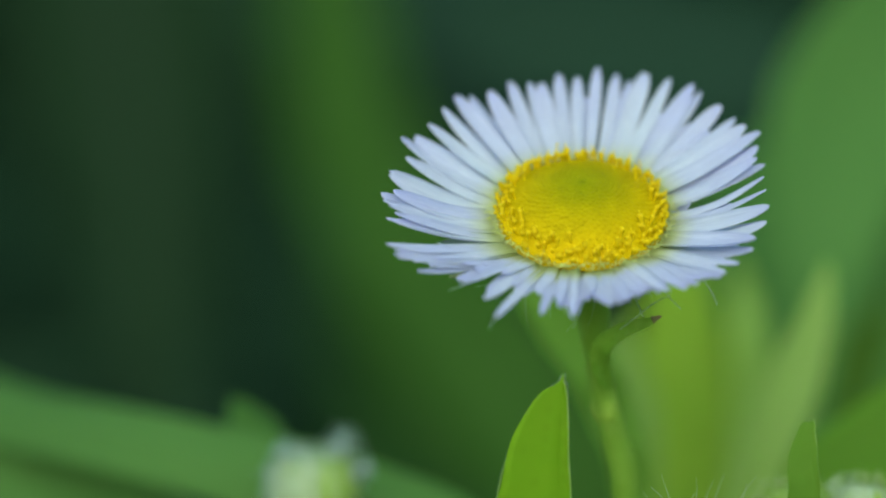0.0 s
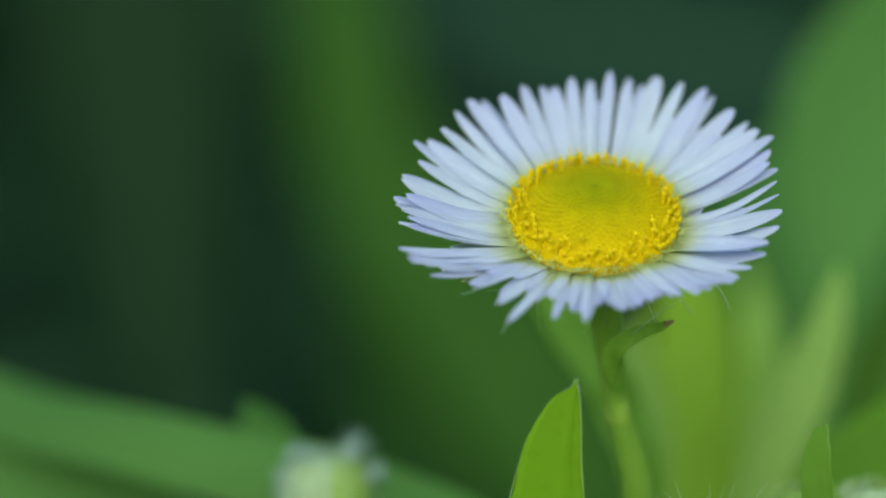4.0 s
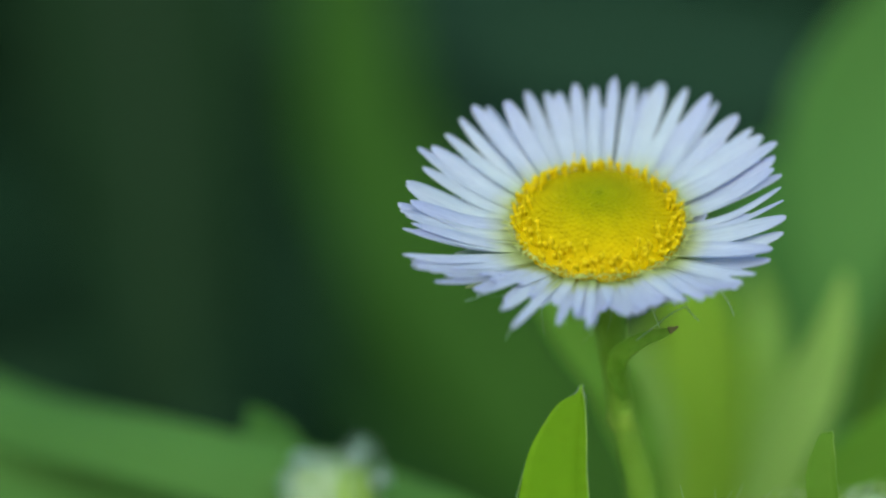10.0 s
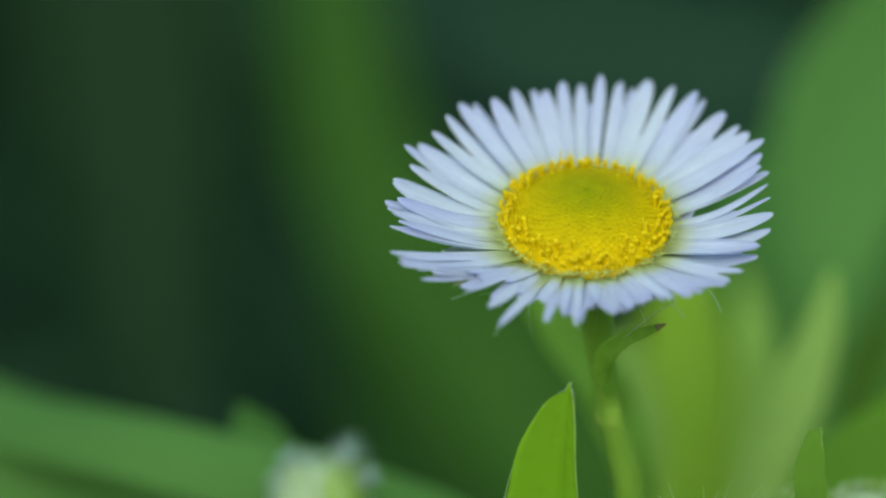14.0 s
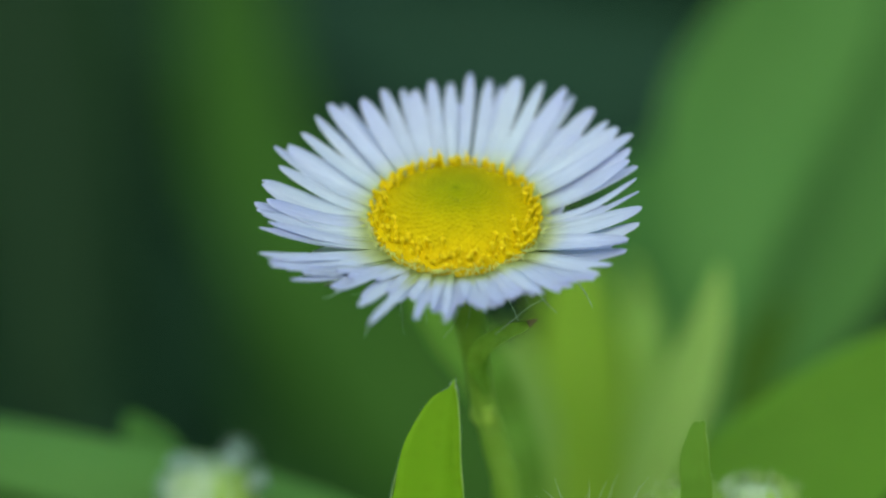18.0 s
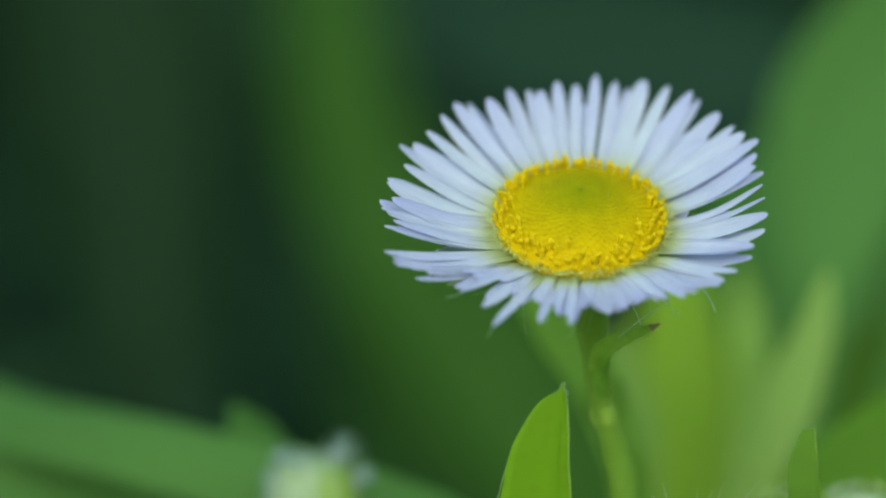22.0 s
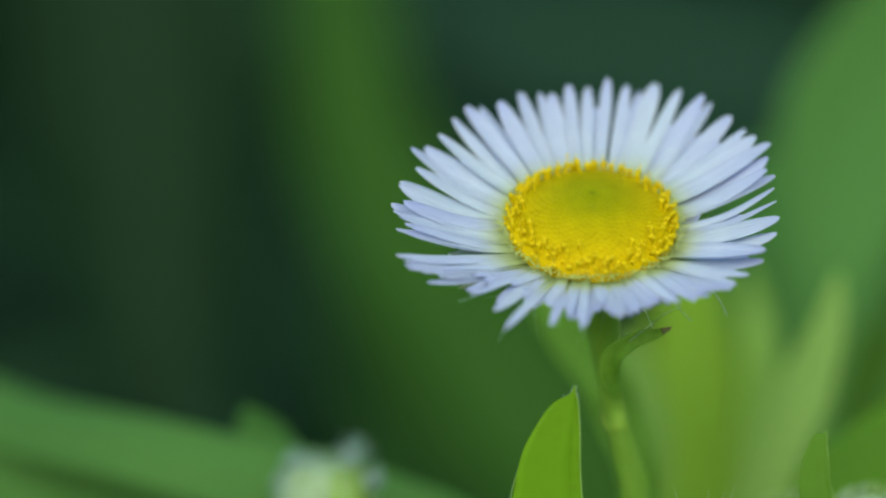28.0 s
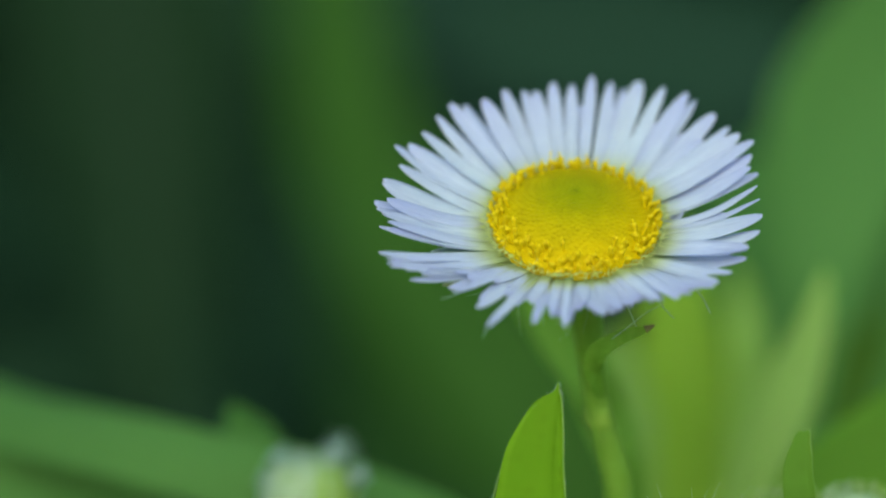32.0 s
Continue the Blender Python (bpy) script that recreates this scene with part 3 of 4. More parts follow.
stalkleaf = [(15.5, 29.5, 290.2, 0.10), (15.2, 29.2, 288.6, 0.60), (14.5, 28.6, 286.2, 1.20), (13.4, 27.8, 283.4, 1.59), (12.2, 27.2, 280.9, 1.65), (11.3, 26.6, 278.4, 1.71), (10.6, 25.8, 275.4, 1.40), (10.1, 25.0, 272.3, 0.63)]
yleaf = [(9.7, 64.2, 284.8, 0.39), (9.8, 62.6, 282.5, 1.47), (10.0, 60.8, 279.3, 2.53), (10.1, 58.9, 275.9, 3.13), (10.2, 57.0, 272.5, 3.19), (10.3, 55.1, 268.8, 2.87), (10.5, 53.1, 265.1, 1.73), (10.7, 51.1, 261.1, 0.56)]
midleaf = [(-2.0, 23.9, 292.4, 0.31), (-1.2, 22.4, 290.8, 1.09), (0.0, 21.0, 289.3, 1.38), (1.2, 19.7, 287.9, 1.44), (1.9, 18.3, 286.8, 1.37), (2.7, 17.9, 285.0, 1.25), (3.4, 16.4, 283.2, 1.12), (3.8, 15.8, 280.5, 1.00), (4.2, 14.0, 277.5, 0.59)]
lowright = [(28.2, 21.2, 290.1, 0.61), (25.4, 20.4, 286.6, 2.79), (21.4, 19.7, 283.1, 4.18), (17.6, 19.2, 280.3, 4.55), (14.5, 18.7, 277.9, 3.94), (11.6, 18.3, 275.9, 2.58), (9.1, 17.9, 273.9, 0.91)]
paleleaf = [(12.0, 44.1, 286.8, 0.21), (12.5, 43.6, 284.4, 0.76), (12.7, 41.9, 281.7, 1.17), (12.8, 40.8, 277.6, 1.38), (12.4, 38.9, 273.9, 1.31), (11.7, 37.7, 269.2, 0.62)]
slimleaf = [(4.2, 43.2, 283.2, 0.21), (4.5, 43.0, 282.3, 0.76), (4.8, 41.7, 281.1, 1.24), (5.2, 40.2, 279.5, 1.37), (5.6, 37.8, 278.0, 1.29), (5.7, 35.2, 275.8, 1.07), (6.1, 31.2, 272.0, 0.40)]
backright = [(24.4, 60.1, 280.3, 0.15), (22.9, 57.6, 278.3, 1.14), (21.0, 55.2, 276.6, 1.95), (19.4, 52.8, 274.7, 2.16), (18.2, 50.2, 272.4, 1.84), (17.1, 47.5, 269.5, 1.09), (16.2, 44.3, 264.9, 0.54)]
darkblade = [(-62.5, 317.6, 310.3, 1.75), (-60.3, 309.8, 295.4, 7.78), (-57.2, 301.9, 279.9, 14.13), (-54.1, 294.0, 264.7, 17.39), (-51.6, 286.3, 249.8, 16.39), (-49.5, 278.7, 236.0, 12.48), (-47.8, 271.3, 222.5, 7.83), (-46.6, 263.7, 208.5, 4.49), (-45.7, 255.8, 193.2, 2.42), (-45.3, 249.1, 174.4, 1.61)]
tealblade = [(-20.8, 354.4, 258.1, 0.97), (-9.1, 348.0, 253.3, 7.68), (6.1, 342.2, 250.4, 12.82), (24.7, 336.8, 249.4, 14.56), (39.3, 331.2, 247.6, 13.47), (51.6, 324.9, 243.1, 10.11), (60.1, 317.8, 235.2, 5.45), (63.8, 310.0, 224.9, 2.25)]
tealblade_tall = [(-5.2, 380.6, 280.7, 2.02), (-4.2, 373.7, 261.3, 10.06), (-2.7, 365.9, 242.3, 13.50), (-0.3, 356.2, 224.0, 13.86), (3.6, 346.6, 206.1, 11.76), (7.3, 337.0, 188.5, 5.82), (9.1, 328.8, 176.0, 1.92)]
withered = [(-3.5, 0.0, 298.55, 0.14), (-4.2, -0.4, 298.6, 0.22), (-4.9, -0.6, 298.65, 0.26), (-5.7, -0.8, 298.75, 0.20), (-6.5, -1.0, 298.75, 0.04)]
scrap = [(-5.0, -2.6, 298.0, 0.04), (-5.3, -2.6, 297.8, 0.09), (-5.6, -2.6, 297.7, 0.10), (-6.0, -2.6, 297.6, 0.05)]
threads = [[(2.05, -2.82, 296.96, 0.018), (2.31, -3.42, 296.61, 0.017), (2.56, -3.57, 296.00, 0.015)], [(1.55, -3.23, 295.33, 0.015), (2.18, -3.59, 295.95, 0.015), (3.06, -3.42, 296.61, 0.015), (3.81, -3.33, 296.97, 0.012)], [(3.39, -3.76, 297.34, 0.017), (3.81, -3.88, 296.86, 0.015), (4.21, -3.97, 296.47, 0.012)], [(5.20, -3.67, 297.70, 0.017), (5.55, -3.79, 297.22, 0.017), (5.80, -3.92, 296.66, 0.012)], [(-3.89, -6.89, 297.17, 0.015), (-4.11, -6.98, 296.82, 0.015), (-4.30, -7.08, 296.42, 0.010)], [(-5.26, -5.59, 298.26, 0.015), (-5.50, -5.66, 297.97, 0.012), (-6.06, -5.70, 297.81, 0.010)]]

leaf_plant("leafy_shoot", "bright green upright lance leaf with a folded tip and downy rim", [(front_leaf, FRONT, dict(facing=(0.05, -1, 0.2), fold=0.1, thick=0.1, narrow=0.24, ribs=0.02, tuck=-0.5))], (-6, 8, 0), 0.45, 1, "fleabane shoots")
leaf_plant("broad_leaf_plant", "long green broad leaf rising from the ground, out of focus", [(strip, SHADE_LEAF, dict(facing=(0, -1, 0.5), fold=0.15, thick=0.4)), (lowdark, DIM_SHADED, dict(facing=(0, -1, 0.4), fold=0.15, thick=0.4))], (26, 270, 0), 2.4, 2)
# next two plants are added to tone the backdrop, their shade painted in
leaf_plant("broad_leaf_plant", "tall leaf painted dark green for shade", [(darkblade, DARK_SHADED, dict(facing=(0, -1, 0.4), fold=0.15, thick=0.4))], (-40, 300, 0), 2.2, 12)
leaf_plant("broad_leaf_plant", "large bending leaf painted dark blue-green for shade", [(tealblade, TEAL_SHADED, dict(facing=(0, -1, 0.6), fold=0.15, thick=0.4)), (tealblade_tall, TEAL_SHADED, dict(facing=(0, -1, 0.6), fold=0.15, thick=0.4))], (70, 330, 0), 2.2, 13)
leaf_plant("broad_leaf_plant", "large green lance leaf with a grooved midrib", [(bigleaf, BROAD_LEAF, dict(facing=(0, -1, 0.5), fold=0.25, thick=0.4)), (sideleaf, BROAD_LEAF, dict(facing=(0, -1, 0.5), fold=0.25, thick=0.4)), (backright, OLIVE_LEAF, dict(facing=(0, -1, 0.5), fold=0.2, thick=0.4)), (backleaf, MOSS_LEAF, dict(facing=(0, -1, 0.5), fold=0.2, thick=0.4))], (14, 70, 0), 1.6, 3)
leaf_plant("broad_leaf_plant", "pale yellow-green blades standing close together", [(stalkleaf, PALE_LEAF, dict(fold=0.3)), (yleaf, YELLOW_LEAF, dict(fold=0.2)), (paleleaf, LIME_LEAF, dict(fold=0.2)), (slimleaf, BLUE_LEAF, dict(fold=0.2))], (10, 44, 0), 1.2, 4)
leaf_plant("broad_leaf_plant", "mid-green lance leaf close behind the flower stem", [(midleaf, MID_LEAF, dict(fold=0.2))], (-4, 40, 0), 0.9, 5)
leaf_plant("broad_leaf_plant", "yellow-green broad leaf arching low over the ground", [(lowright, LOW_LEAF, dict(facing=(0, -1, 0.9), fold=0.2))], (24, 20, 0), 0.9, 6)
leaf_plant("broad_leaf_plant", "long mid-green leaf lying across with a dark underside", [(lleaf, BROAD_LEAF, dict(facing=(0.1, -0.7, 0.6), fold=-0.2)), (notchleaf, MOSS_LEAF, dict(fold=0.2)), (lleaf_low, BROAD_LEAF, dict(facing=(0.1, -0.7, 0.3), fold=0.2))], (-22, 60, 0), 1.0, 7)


# ---- hairy buds ----
def build_bud(x, y, z, radius, foot, seed, label, hair=1.0, count=170, skin=None, down=None, fine=0.018, bias=0.0, tufts=()):
    """A nodding flower bud: a ribbed globe of bracts, hairs and a stem."""
    rng = np.random.default_rng(seed)
    top = thing("flower_bud", pose(foot[0] * MM, foot[1] * MM, 0), label, "flower bud", "hairy flower buds")
    verts, faces = [], []
    n, m = 18, 24
    for i in range(n + 1):
        ph = math.pi * i / n
        for k in range(m):
            q = 2 * math.pi * k / m
            r = radius * (1 + 0.05 * math.cos(12 * q) * math.sin(ph)) * (1 - 0.12 * (math.cos(ph) > 0.75))
            verts.append(((x + r * math.sin(ph) * math.cos(q)) * MM, (y + r * math.sin(ph) * math.sin(q)) * MM, (z + 0.85 * r * math.cos(ph)) * MM))
    faces = [(i * m + k, (i + 1) * m + k, (i + 1) * m + (k + 1) % m, i * m + (k + 1) % m) for i in range(n) for k in range(m)]
    body = part("bud", mesh_of("bud", verts, faces, skin or BUD), top)
    for k in range(14):
        q = 2 * math.pi * k / 14 + rng.uniform(-0.1, 0.1)
        d = np.array([math.cos(q), math.sin(q), 0])
        c = np.array([x, y, z])
        rows = [(*(c + d * radius * 0.5 - np.array([0, 0, radius * 0.75])), 0.1 * radius), (*(c + d * radius * 1.03 - np.array([0, 0, radius * 0.1])), 0.16 * radius),
                (*(c + d * radius * 0.78 + np.array([0, 0, radius * 0.62])), 0.1 * radius), (*(c + d * radius * 0.55 + np.array([0, 0, radius * 0.9])), 0.01)]
        part("bract", blade("bract", rows, BUD if d[0] > 0.1 else skin or BUD, facing=tuple(d + np.array([0, 0, 0.05])), n=10, m=5, thick=0.06 * radius, seed=seed + k), body)
    v = unit(rng.normal(size=(count, 3)) - np.array([bias, 0, 0]))
    roots = np.array([x, y, z]) + v * np.array([1, 1, 0.85]) * radius
    part("hairs", hairs("hairs", roots, v + np.array([0, 0, 0.5]) + 0.5 * rng.normal(size=(count, 3)), rng.uniform(0.5, 1.3, count) * hair, fine, down or HAIR, seed), body, "fine white hairs")
    for q, length in tufts:
        d = np.array([math.cos(q), 0.0, math.sin(q)])
        roots = np.array([x, y, z]) + unit(d + 0.10 * rng.normal(size=(70, 3))) * radius * np.array([1, 1, 0.85])
        part("tuft", hairs("tuft", roots, d + 0.16 * rng.normal(size=(70, 3)), rng.uniform(0.6, 1.0, 70) * length, 0.03, HAIR, seed + 5), body, "wispy tuft of white hairs")
    ground_stem("stem", (x, y, z - radius * 0.7), foot, radius * 0.3, top, seed=seed)
    return top


build_bud(-12.7, 12.2, 282.75, 2.2, (-24, 36, 0), 31, "pale hairy flower bud, whitish with down on one flank", 0.8, 520, BUD_PALE, FROST, 0.03, 0.8, ((radians(62), 1.9), (radians(125), 1.3), (radians(25), 1.2)))
build_bud(5.3, -4.2, 285.9, 1.5, (6, 14, 0), 32, "small green bud with a few long pale hairs", 2.0, 48, BUD, DOWN, 0.04)
build_bud(10.4, 2.7, 284.4, 2.0, (10, 12, 0), 33, "small green bud covered with white hairs", 0.6, 240, BUD, DOWN, 0.04)
build_bud(13.8, 3.7, 283.9, 2.3, (16, 14, 0), 34, "small green bud covered with white hairs", 0.6, 260, BUD_PALE, DOWN, 0.04)
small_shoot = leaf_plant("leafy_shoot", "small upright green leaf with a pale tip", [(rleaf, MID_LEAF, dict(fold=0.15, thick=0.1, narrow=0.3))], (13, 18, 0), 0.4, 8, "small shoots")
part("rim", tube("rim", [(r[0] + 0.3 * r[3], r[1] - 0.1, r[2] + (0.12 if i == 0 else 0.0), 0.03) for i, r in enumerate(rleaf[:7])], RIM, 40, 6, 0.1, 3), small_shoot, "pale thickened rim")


# ---- the fleabane in flower ----
FOOT = (12.0, 34.0, 0.0)
HEAD = pose(0, 0, 0.300, 25, 0, 0)
PETAL_TURN = (2.9, 12.8, 13.3, 21.3, 25.4, 30.6, 36.4, 43.0, 52.2, 55.0, 62.1, 69.3, 73.3, 77.3, 83.2, 89.1, 95.1, 101.5, 104.7, 111.0, 119.4, 124.7, 129.3, 135.4, 145.3, 152.3, 155.8, 162.5, 173.3, 182.4, 184.1, 185.6, 189.5, 194.1, 195.4, 196.0, 206.7, 210.7, 214.5, 217.7, 230.8, 239.4, 245.9, 256.3, 260.3, 264.6, 270.7, 276.1, 280.6, 288.5, 294.0, 300.6, 306.5, 312.8, 319.8, 330.2, 331.5, 344.0, 347.8, 357.1)
PETAL_ROOT = (-2.4, -0.9, 2.9, 1.3, 3.1, 3.4, 1.1, -0.7, -4.6, -4.0, -4.6, -5.3, -4.8, -3.6, -0.7, 2.5, 3.6, 5.0, 4.3, 4.1, 2.6, 3.3, 3.7, 3.1, 0.3, -2.7, -0.6, 1.1, -3.4, 0.2, -7.2, 2.8, 4.6, 6.2, 11.6, 8.1, 3.5, 3.0, 2.8, 2.9, -0.1, -3.0, -2.5, -4.4, -3.2, -0.5, 2.4, 6.0, 7.7, 6.1, 6.4, 5.9, 5.1, 4.4, 3.2, -1.2, 1.4, -6.7, -0.3, -4.2)
PETAL_REACH = (8.14, 8.55, 8.18, 8.71, 9.16, 8.92, 9.08, 9.18, 9.59, 9.61, 9.54, 9.54, 8.94, 9.10, 9.08, 8.65, 8.73, 8.26, 8.52, 8.67, 8.35, 8.69, 8.94, 8.77, 8.42, 8.54, 8.94, 8.32, 8.75, 9.03, 8.48, 8.96, 8.80, 8.65, 9.09, 8.76, 9.78, 9.58, 9.17, 9.32, 8.71, 8.89, 9.98, 9.00, 8.18, 9.00, 7.31, 8.15, 8.14, 7.47, 7.95, 8.10, 8.19, 8.37, 8.52, 8.38, 8.35, 8.35, 8.35, 8.19)
PETAL_WIDTH = (0.54, 0.90, 0.85, 1.42, 1.12, 1.10, 0.80, 0.88, 0.65, 0.98, 0.72, 0.89, 0.59, 0.61, 0.61, 0.69, 0.66, 0.81, 0.60, 0.75, 0.87, 0.90, 0.87, 0.78, 0.77, 1.11, 1.02, 0.94, 1.33, 1.20, 1.13, 1.05, 0.99, 0.72, 0.62, 0.76, 0.58, 0.79, 0.87, 0.85, 0.59, 0.85, 0.72, 0.70, 0.64, 0.58, 0.84, 0.75, 0.82, 1.02, 1.12, 1.08, 1.19, 1.23, 1.14, 0.99, 1.38, 1.10, 1.25, 0.51)
PETAL_RISE = (1.60, 1.30, 1.50, 1.42, 1.50, 1.50, 1.20, 1.40, 1.10, 1.50, 1.30, 1.40, 1.10, 1.40, 1.50, 1.40, 1.40, 1.40, 1.20, 1.50, 1.40, 1.40, 1.40, 1.40, 1.30, 1.40, 1.40, 1.30, 1.40, 1.40, 1.60, 1.40, 1.50, 1.70, 1.50, 1.50, 1.60, 1.40, 1.30, 1.30, 1.35, 1.35, 1.40, 1.40, 1.20, 1.40, 1.20, 1.30, 1.40, 1.20, 1.35, 1.30, 1.35, 1.30, 1.40, 1.20, 1.50, 1.30, 1.60, 1.60)
PETAL_FULL = (0, 0, 0, 1, 1, 1, 1, 0, 0, 0, 1, 0, 0, 0, 0, 1, 0, 0, 0, 0, 0, 1, 1, 1, 0, 1, 1, 1, 1, 1, 1, 1, 0, 0, 0, 0, 0, 1, 1, 1, 0, 0, 0, 0, 0, 1, 1, 1, 1, 1, 1, 1, 1, 1, 1, 0, 0, 0, 0, 0)


# shorter rays of the lower row: turn, reach, rise, width
UNDER = ((0.0, 6.8, 0.55, 0.95), (8.0, 5.0, 0.1, 0.95), (16.0, 6.6, 0.6, 0.95), (24.0, 8.2, 1.05, 1.15), (33.5, 8.0, 0.8, 0.9), (40.0, 8.0, 0.8, 0.9), (47.5, 8.0, 0.75, 0.9), (58.5, 7.8, 0.7, 0.8),
         (224.0, 7.9, 0.7, 0.75), (235.0, 7.6, 0.7, 0.75), (325.0, 7.7, 0.75, 1.0), (338.0, 7.4, 0.45, 1.1))


def petal_mesh(turn, root_turn, reach, rise, width, rng, low=0.0):
    """A strap-shaped ray: narrow at the root, widest past the middle, with a blunt or faintly notched tip."""
    n, m = 28, 7
    q, q0 = radians(turn), radians(turn + root_turn)
    front = max(0.0, -math.sin(q))
    flank = abs(math.cos(q)) ** 2
    tip = np.array([math.cos(q), math.sin(q), 0]) * reach
    base = np.array([math.cos(q0), math.sin(q0), 0]) * 3.3
    along = tip - base
    side = np.array([-along[1], along[0], 0]) / math.hypot(along[0], along[1])
    roll = rng.normal() * (0.05 + 0.15 * (1 - front))
    power = 1.15 - 0.42 * front + rng.normal() * 0.08
    sag = rng.normal() * 0.05 - 0.34 * flank
    notch = rng.uniform(0.01, 0.06 + 0.05 * front) * (rng.random() < 0.6)
    blunt, point = rng.uniform(0.62, 0.80) - 0.16 * flank - 0.12 * front, rng.uniform(1.3, 2.2)
    ripple = rng.uniform(0, 6.28)
    cup = rng.uniform(-0.25, 0.45)
    fresh = 0.03 + 0.15 * front
    verts, uvs = [], []
    for layer in (0, 1):
        for i in range(n):
            t = i / (n - 1)
            w = width * 0.5 * (0.66 + 0.22 * max(front, flank) + (0.34 - 0.22 * max(front, flank)) * min(1.0, t / 0.6) ** 0.8)
            if t > blunt:
                w *= max(0.0, 1 - ((t - blunt) / (1.004 - blunt)) ** point) ** 0.55 * 0.93 + 0.07
            for k in range(m):
                u = -1 + 2 * k / (m - 1)
                tt = t - notch * (1 - min(1, abs(u) * 1.6)) * max(0, (t - 0.85) / 0.15)
                z = -0.38 - 0.42 * front - low * 0.5 + (rise + 0.38 + 0.42 * front - low * 0.3) * tt ** power + sag * math.sin(math.pi * tt)
                z += 0.08 * w * math.cos(u * 4.7) + cup * w * u * u + 0.025 * math.sin(t * 9 + ripple)
                z += (0.016 if layer == 0 else -0.016)
                lat = u * w * math.cos(roll * t)
                verts.append((base + along * tt + side * lat + np.array([0, 0, z + u * w * math.sin(roll * t)])) * MM)
                uvs.append((max(0.0, t - fresh) / (1 - fresh), (u + 1) / 2))
    N = n * m
    faces = []
    for i in range(n - 1):
        for k in range(m - 1):
            a = i * m + k
            faces.append((a, a + m, a + m + 1, a + 1))
            faces.append((N + a, N + a + 1, N + a + m + 1, N + a + m))
        for k in (0, m - 1):
            a = i * m + k
            faces.append((a, N + a, N + a + m, a + m) if k == 0 else (a, a + m, N + a + m, N + a))
    for k in range(m - 1):
        a = (n - 1) * m + k
        faces.append((a, N + a, N + a + 1, a + 1))
    return mesh_of("petal", verts, faces, PETAL, uvs)


def dome(r):
    return -0.22 + 1.38 * (1 - min(0.999, (r / 3.95) ** 2)) ** 0.7 - 0.12 * math.exp(-(r / 0.35) ** 2)


def knob_mesh(name, mat, radius, height):
    """A closed floret: a small blunt five-sided bud."""
    verts, faces = [], []
    prof = [(0.8, -0.5), (1.0, 0.0), (0.95, 0.45), (0.6, 0.85), (0.2, 1.0)]
    for r, h in prof:
        for k in range(6):
            q = math.pi / 3 * k
            verts.append((r * radius * math.cos(q) * MM, r * radius * math.sin(q) * MM, h * height * MM))
    faces = [(i * 6 + k, i * 6 + (k + 1) % 6, (i + 1) * 6 + (k + 1) % 6, (i + 1) * 6 + k) for i in range(4) for k in range(6)]
    faces.append(tuple(24 + k for k in range(6)))
    return mesh_of(name, verts, faces, mat)


def floret_mesh(name, mat, radius, height, style):
    """An open floret: a tube that flares into five lobes round a pale style."""
    verts, faces = [], []
    prof = [(0.6, -0.5), (0.62, 0.3), (0.8, 0.7), (1.05, 0.95), (0.8, 1.08), (0.3, 1.02)]
    for i, (r, h) in enumerate(prof):
        for k in range(10):
            q = 2 * math.pi * k / 10
            rr = r * (1 + (0.22 if k % 2 == 0 else -0.18) * (1 if i in (3, 4) else 0))
            verts.append((rr * radius * math.cos(q) * MM, rr * radius * math.sin(q) * MM, h * height * MM))
    faces = [(i * 10 + k, i * 10 + (k + 1) % 10, (i + 1) * 10 + (k + 1) % 10, (i + 1) * 10 + k) for i in range(5) for k in range(10)]
    b = len(verts)
    for h, r in ((0.4, 0.3), (1.0 + style * 0.7, 0.26), (1.0 + style, 0.36), (1.08 + style, 0.1)):
        for k in range(5):
            q = 2 * math.pi * k / 5
            verts.append((r * radius * math.cos(q) * MM, r * radius * math.sin(q) * MM, h * height * MM))
    faces += [(b + i * 5 + k, b + i * 5 + (k + 1) % 5, b + (i + 1) * 5 + (k + 1) % 5, b + (i + 1) * 5 + k) for i in range(3) for k in range(5)]
    faces.append(tuple(b + 15 + k for k in range(5)))
    return mesh_of(name, verts, faces, mat)


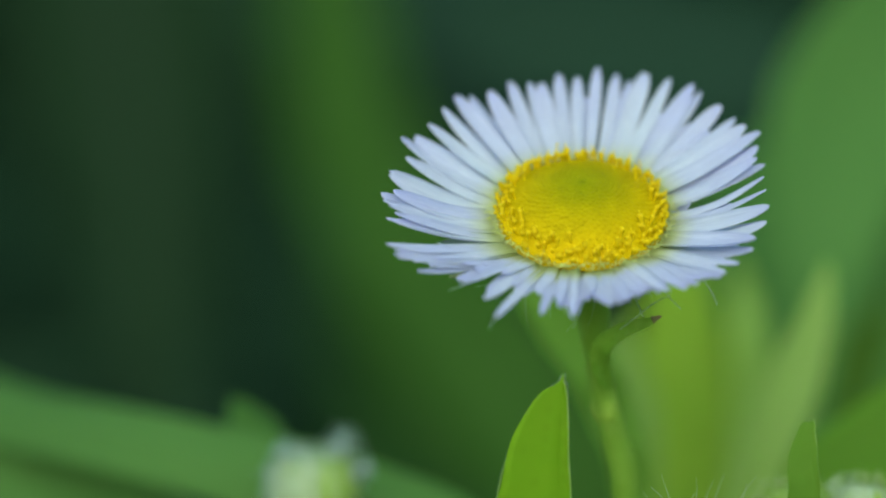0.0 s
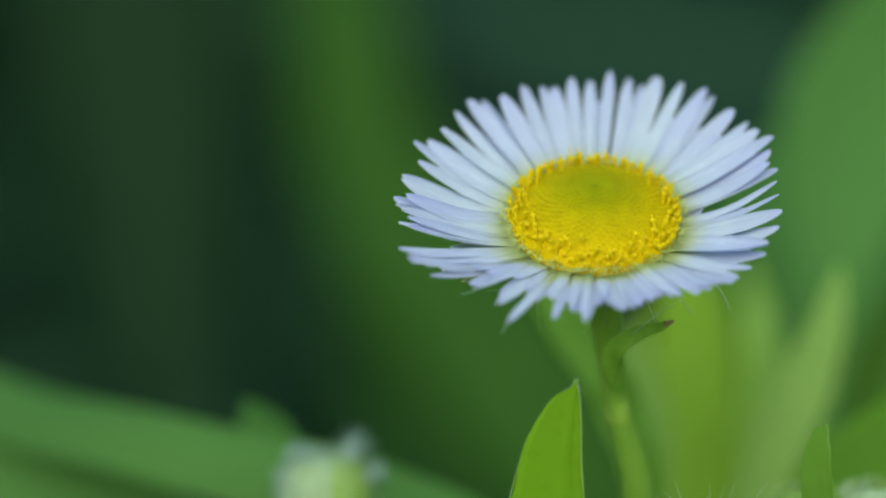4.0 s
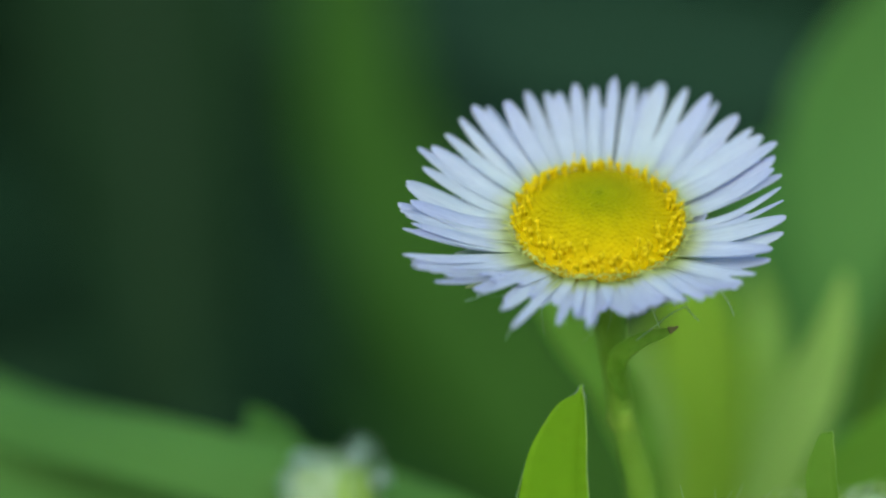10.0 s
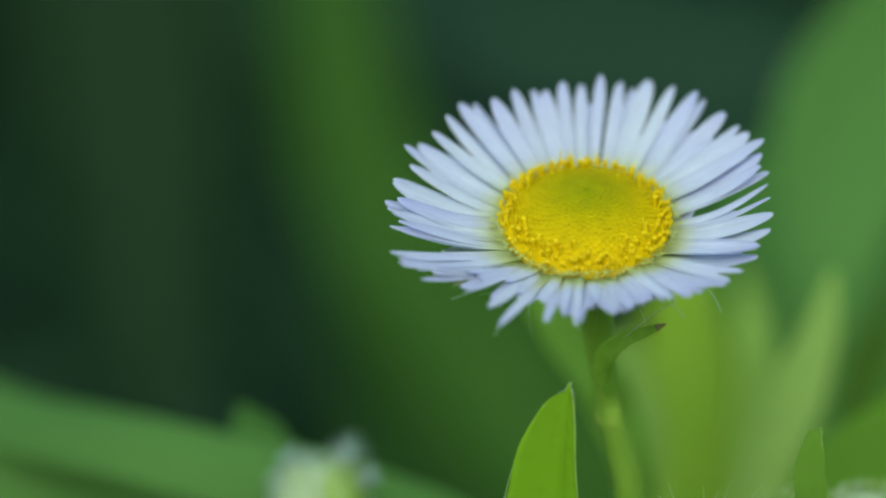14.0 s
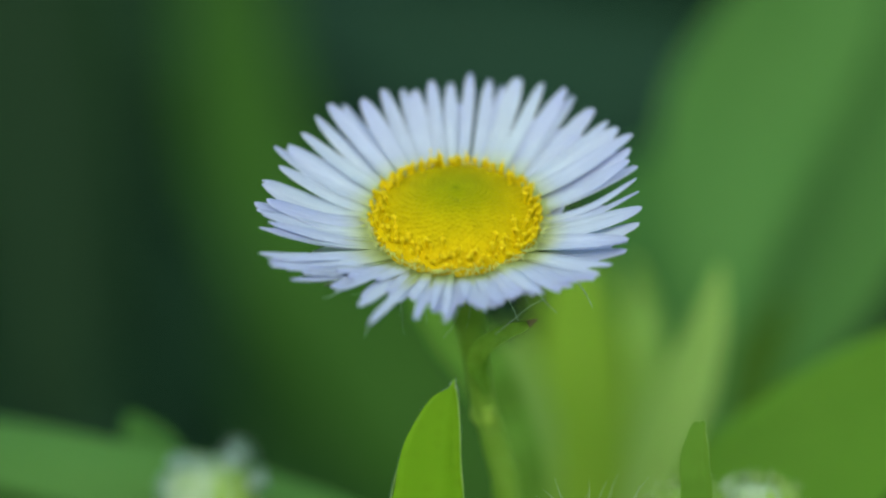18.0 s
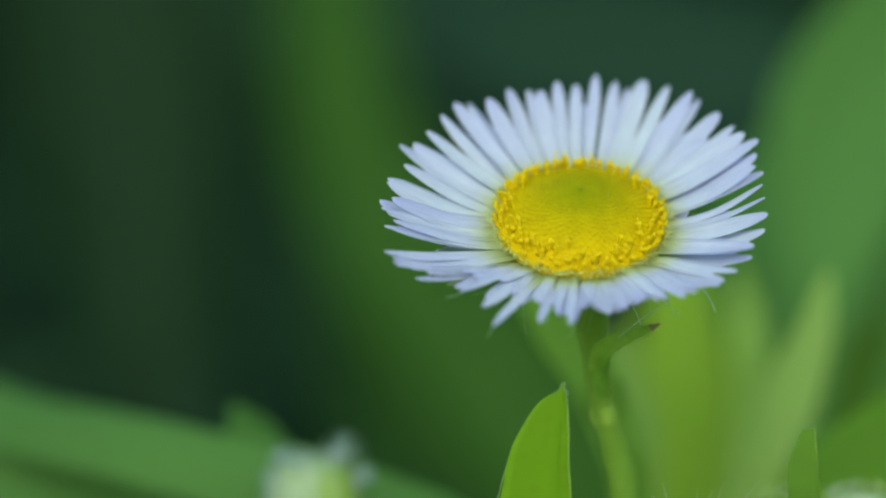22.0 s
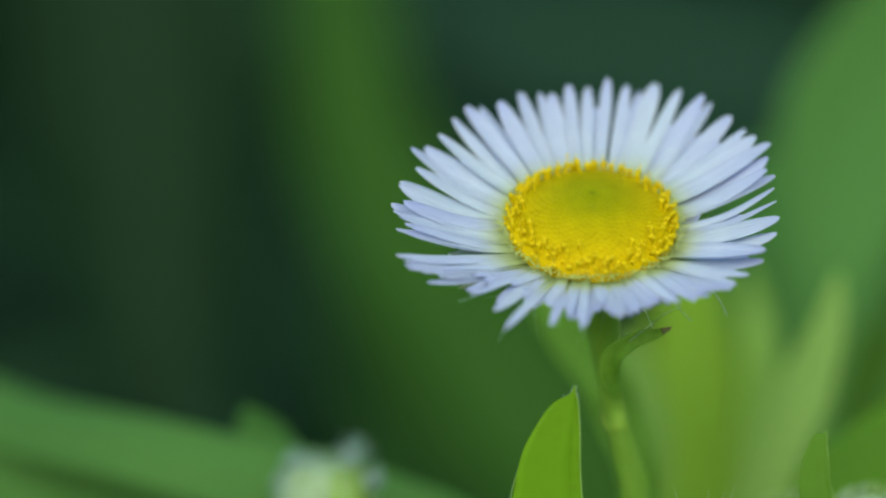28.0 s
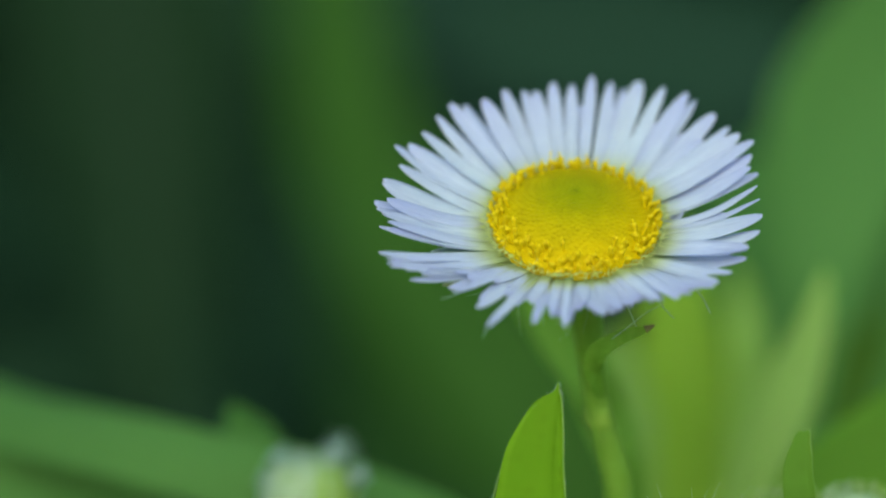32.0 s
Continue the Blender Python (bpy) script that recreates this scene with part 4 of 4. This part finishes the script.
def build_fleabane():
    rng = np.random.default_rng(9)
    plant = thing("fleabane_plant", pose(FOOT[0] * MM, FOOT[1] * MM, 0), "white fleabane in full flower with yellow centre and green stem", "flower")
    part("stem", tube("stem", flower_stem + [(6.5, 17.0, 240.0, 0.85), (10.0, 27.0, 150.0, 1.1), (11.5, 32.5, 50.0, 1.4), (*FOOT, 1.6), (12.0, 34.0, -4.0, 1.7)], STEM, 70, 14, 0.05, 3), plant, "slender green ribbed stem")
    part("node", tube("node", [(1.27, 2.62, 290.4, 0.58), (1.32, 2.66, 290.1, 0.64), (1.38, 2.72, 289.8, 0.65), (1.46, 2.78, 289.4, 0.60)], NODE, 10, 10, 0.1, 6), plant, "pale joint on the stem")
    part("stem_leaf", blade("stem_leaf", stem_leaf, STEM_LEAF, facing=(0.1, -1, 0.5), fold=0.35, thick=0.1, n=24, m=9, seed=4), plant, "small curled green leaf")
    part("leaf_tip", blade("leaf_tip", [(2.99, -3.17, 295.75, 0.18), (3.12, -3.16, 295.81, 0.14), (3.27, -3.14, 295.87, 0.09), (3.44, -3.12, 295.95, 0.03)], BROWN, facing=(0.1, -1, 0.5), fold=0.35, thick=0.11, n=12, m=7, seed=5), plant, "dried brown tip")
    # the head: a cup of bracts under a domed disc
    verts = []
    prof = [(0.7, -3.6), (1.6, -3.3), (2.9, -2.5), (3.5, -1.5), (3.75, -0.8), (3.85, -0.3)] + [(r, dome(r) - 0.03) for r in (3.8, 3.6, 3.3, 2.9, 2.3, 1.6, 0.9, 0.4, 0.05)]
    m = 40
    for r, h in prof:
        for k in range(m):
            q = 2 * math.pi * k / m
            verts.append((r * math.cos(q) * MM, r * math.sin(q) * MM, h * MM))
    faces = [(i * m + k, i * m + (k + 1) % m, (i + 1) * m + (k + 1) % m, (i + 1) * m + k) for i in range(len(prof) - 1) for k in range(m)]
    me = mesh_of("flower_head", verts, faces, YOUNG)
    me.materials.append(STEM)
    me.polygons.foreach_set("material_index", [1 if i < 4 * m else 0 for i in range(len(faces))])
    head = part("flower_head", me, plant, "domed yellow disc in a green cup", REST[plant.name].inverted() @ HEAD)
    ident = Matrix.Identity(4)
    rays = list(zip(PETAL_TURN, PETAL_ROOT, PETAL_REACH, PETAL_RISE, PETAL_WIDTH, PETAL_FULL))
    for i, (turn, root, reach, rise, width, full) in enumerate(rays):
        slim = 0.98 if turn < 20 or turn > 325 else 1.0 if turn < 145 else 1.06 if turn < 209 else 0.68
        part("petal", petal_mesh(turn, root, reach, rise, width * slim, rng, 0.16 * (i % 2)), head, m=ident)
        before = rays[i - 1]
        front = 209 < turn < 325
        if (full or front) and 1 < turn - before[0] < 14:
            for share in ((0.2, 0.4, 0.6, 0.8) if front else (0.5,)):
                mid = before[0] + (turn - before[0]) * share + rng.uniform(-1, 1)
                mid_root = before[1] + (root - before[1]) * share
                cut = rng.uniform(0.82, 1.0) if full and front else rng.uniform(0.72, 0.92) if full else rng.uniform(0.5, 0.7)
                outline = before[2] + (reach - before[2]) * share if front else min(reach, before[2])
                short = 3.3 + (outline - 3.3) * cut
                dip = -0.8 + (min(rise, before[3]) + 0.8) * cut ** (0.75 if front else 1.15) - (0.0 if front else 0.2)
                part("petal", petal_mesh(mid, mid_root, short, dip, rng.uniform(0.42, 0.62) if front else rng.uniform(0.65, 0.85), rng, rng.uniform(0.04, 0.16) if front else 0.4), head, m=ident)
    for turn, reach, rise, width in UNDER:
        part("petal", petal_mesh(turn, 0.0, reach, rise, width, rng, 0.25), head, m=ident)
    for k in range(30):
        q = 2 * math.pi * k / 30 + rng.uniform(-0.06, 0.06)
        d = np.array([math.cos(q), math.sin(q), 0])
        rows = [(*(d * 1.2 + np.array([0, 0, -3.45])), 0.2), (*(d * 3.0 + np.array([0, 0, -2.55])), 0.3), (*(d * 4.0 + np.array([0, 0, -1.35])), 0.26), (*(d * 4.35 + np.array([0, 0, -0.9])), 0.02)]
        part("bract", blade("bract", rows, BUD, facing=tuple(d + np.array([0, 0, -0.6])), n=10, m=5, thick=0.07, seed=k), head, m=ident)
    # unopened florets in the spiral of the disc, then rings of open ones at its rim
    N, R = 620, 3.6
    bud_mesh = knob_mesh("floret_bud", YOUNG, 0.125, 0.027)
    ripe = [floret_mesh("floret", OPEN, 0.088, 0.40, s) for s in (0.15, 0.45, 0.9)] + [knob_mesh("floret", RIPE, 0.11, 0.35)]
    core_v, core_f = [], []

    def seat(r, q, z, lean):
        return Matrix.Translation((r * math.cos(q) * MM, r * math.sin(q) * MM, z * MM)) @ Matrix.Rotation(q, 4, "Z") @ Matrix.Rotation(lean, 4, "Y") @ Matrix.Rotation(rng.uniform(0, 6), 4, "Z")

    for i in range(N):
        r = R * ((i + 0.5) / N) ** 0.52 + rng.normal() * 0.02
        slope = math.atan((dome(r + 0.02) - dome(r - 0.02)) / 0.04)
        m4 = seat(r, i * 2.399963 + rng.normal() * 0.008, dome(r), -slope * 0.85)
        b = len(core_v)
        s = (0.72 + 0.28 * r / R) * rng.uniform(0.9, 1.1)
        core_v += [m4 @ (v.co * s) for v in bud_mesh.vertices]
        core_f += [tuple(b + j for j in f.vertices) for f in bud_mesh.polygons]
    RINGS = ((3.08, 24, 0.05, (0.35, 0.35, 0.2, 0.1)), (3.30, 50, 0.12, (0.45, 0.3, 0.1, 0.15)), (3.52, 68, 0.22, (0.5, 0.3, 0.1, 0.1)), (3.72, 76, 0.34, (0.55, 0.3, 0.05, 0.1)))
    for ring, (r0, count, out_lean, odds) in enumerate(RINGS):
        for k in range(count):
            q = 2 * math.pi * (k + 0.5 * ring) / count + rng.normal() * 0.05
            r = r0 + rng.normal() * 0.05
            if rng.random() < (0.3, 0.12, 0.08, 0.05)[ring]:
                continue
            z = dome(min(r, 3.9)) - (0.0, 0.02, 0.06, 0.12)[ring]
            tilt = Matrix.Rotation(rng.normal() * 0.2, 4, "X") @ Matrix.Rotation(rng.normal() * 0.2, 4, "Y")
            size = rng.uniform(1.05, 1.4) if ring == 0 else rng.uniform(0.85, 1.25)
            part("floret", ripe[int(rng.choice(4, p=odds))], head, m=seat(r, q, z, out_lean) @ tilt @ Matrix.Diagonal((size, size, size * rng.uniform(0.85, 1.2), 1)))
    core = part("floret_core", mesh_of("floret_core", core_v, core_f, YOUNG), head, "tightly packed green-yellow unopened florets", ident)
    tagged(core, kind="stuff")
    # pale bristles between the disc and the rays
    k = 520
    q = rng.uniform(0, 2 * math.pi, k)
    d = np.stack([np.cos(q), np.sin(q), np.zeros(k)], 1)
    roots = d * rng.uniform(3.78, 4.15, (k, 1)) + np.array([0, 0, -0.02])
    part("pappus", hairs("pappus", roots, d * rng.uniform(0.3, 0.9, (k, 1)) + np.array([0, 0, 0.45]) + 0.4 * rng.normal(size=(k, 3)), rng.uniform(0.2, 0.4, k), 0.034, PAPPUS, 12, 0.6), head, "pale bristles round the disc", ident)
    # long fine hairs under the head
    k = 60
    q = rng.uniform(0, 2 * math.pi, k)
    d = np.stack([np.cos(q), np.sin(q), np.zeros(k)], 1)
    roots = d * rng.uniform(1.6, 3.6, (k, 1)) + np.array([0, 0, -2.6])
    part("hairs", hairs("hairs", roots, d + np.array([0, 0, -0.6]) + 0.5 * rng.normal(size=(k, 3)), rng.uniform(0.7, 2.4, k), 0.014, HAIR, 13, 0.3), head, "fine white hairs", ident)
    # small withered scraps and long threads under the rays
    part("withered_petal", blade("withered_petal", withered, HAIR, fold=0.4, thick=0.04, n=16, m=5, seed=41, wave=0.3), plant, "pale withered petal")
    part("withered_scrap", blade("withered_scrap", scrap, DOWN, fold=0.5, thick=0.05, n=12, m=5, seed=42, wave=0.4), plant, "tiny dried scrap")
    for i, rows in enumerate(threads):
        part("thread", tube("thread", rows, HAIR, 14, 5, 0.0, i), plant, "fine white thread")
    return plant


fleabane = build_fleabane()

SWAY = [(0.0, 0.006), (0.1, 0.001), (0.2, -0.005), (0.3, -0.010), (0.4, -0.015), (0.5, -0.021), (0.6, -0.019), (0.7, -0.018), (0.8, -0.016), (0.9, -0.015), (1.0, -0.014), (1.5, -0.021), (2.0, -0.012), (2.5, 0.001), (3.0, -0.009), (3.5, -0.007), (4.0, 0.000), (4.5, 0.004), (6.5, -0.018), (7.0, -0.010), (7.5, -0.024), (8.0, -0.019), (8.5, -0.004), (9.0, -0.010), (9.5, -0.009), (10.0, -0.008), (10.5, -0.012), (11.0, -0.013), (11.5, -0.013), (12.0, -0.005), (12.5, -0.014), (13.0, -0.013), (13.5, -0.014), (14.0, -0.018), (14.5, -0.014), (16.5, -0.019), (17.0, -0.018), (17.1, -0.022), (17.2, -0.025), (17.3, -0.028), (17.4, -0.031), (17.5, -0.035), (17.6, -0.050), (17.7, -0.065), (17.8, -0.081), (17.9, -0.096), (18.0, -0.112), (18.1, -0.102), (18.2, -0.093), (18.3, -0.084), (18.4, -0.075), (18.5, -0.065), (18.6, -0.058), (18.8, -0.042), (19.0, -0.026), (19.5, -0.027), (20.0, -0.020), (20.5, -0.024), (21.0, -0.019), (21.5, -0.011), (22.0, -0.012), (22.5, -0.023), (23.0, -0.015), (23.5, -0.006), (24.0, -0.023), (24.5, -0.007), (25.0, -0.014), (25.5, -0.014), (27.5, -0.013), (28.0, -0.012), (28.5, -0.015), (29.0, -0.018), (29.5, -0.020), (30.0, -0.012), (30.5, -0.013), (31.0, -0.018), (31.5, -0.019), (32.0, -0.015)]


def motions():
    """The flower leans a little in the wind, about the foot of its stem."""
    walk(fleabane, [(t, pose(FOOT[0] * MM, FOOT[1] * MM, 0, 0, a, 0)) for t, a in SWAY])


motions()
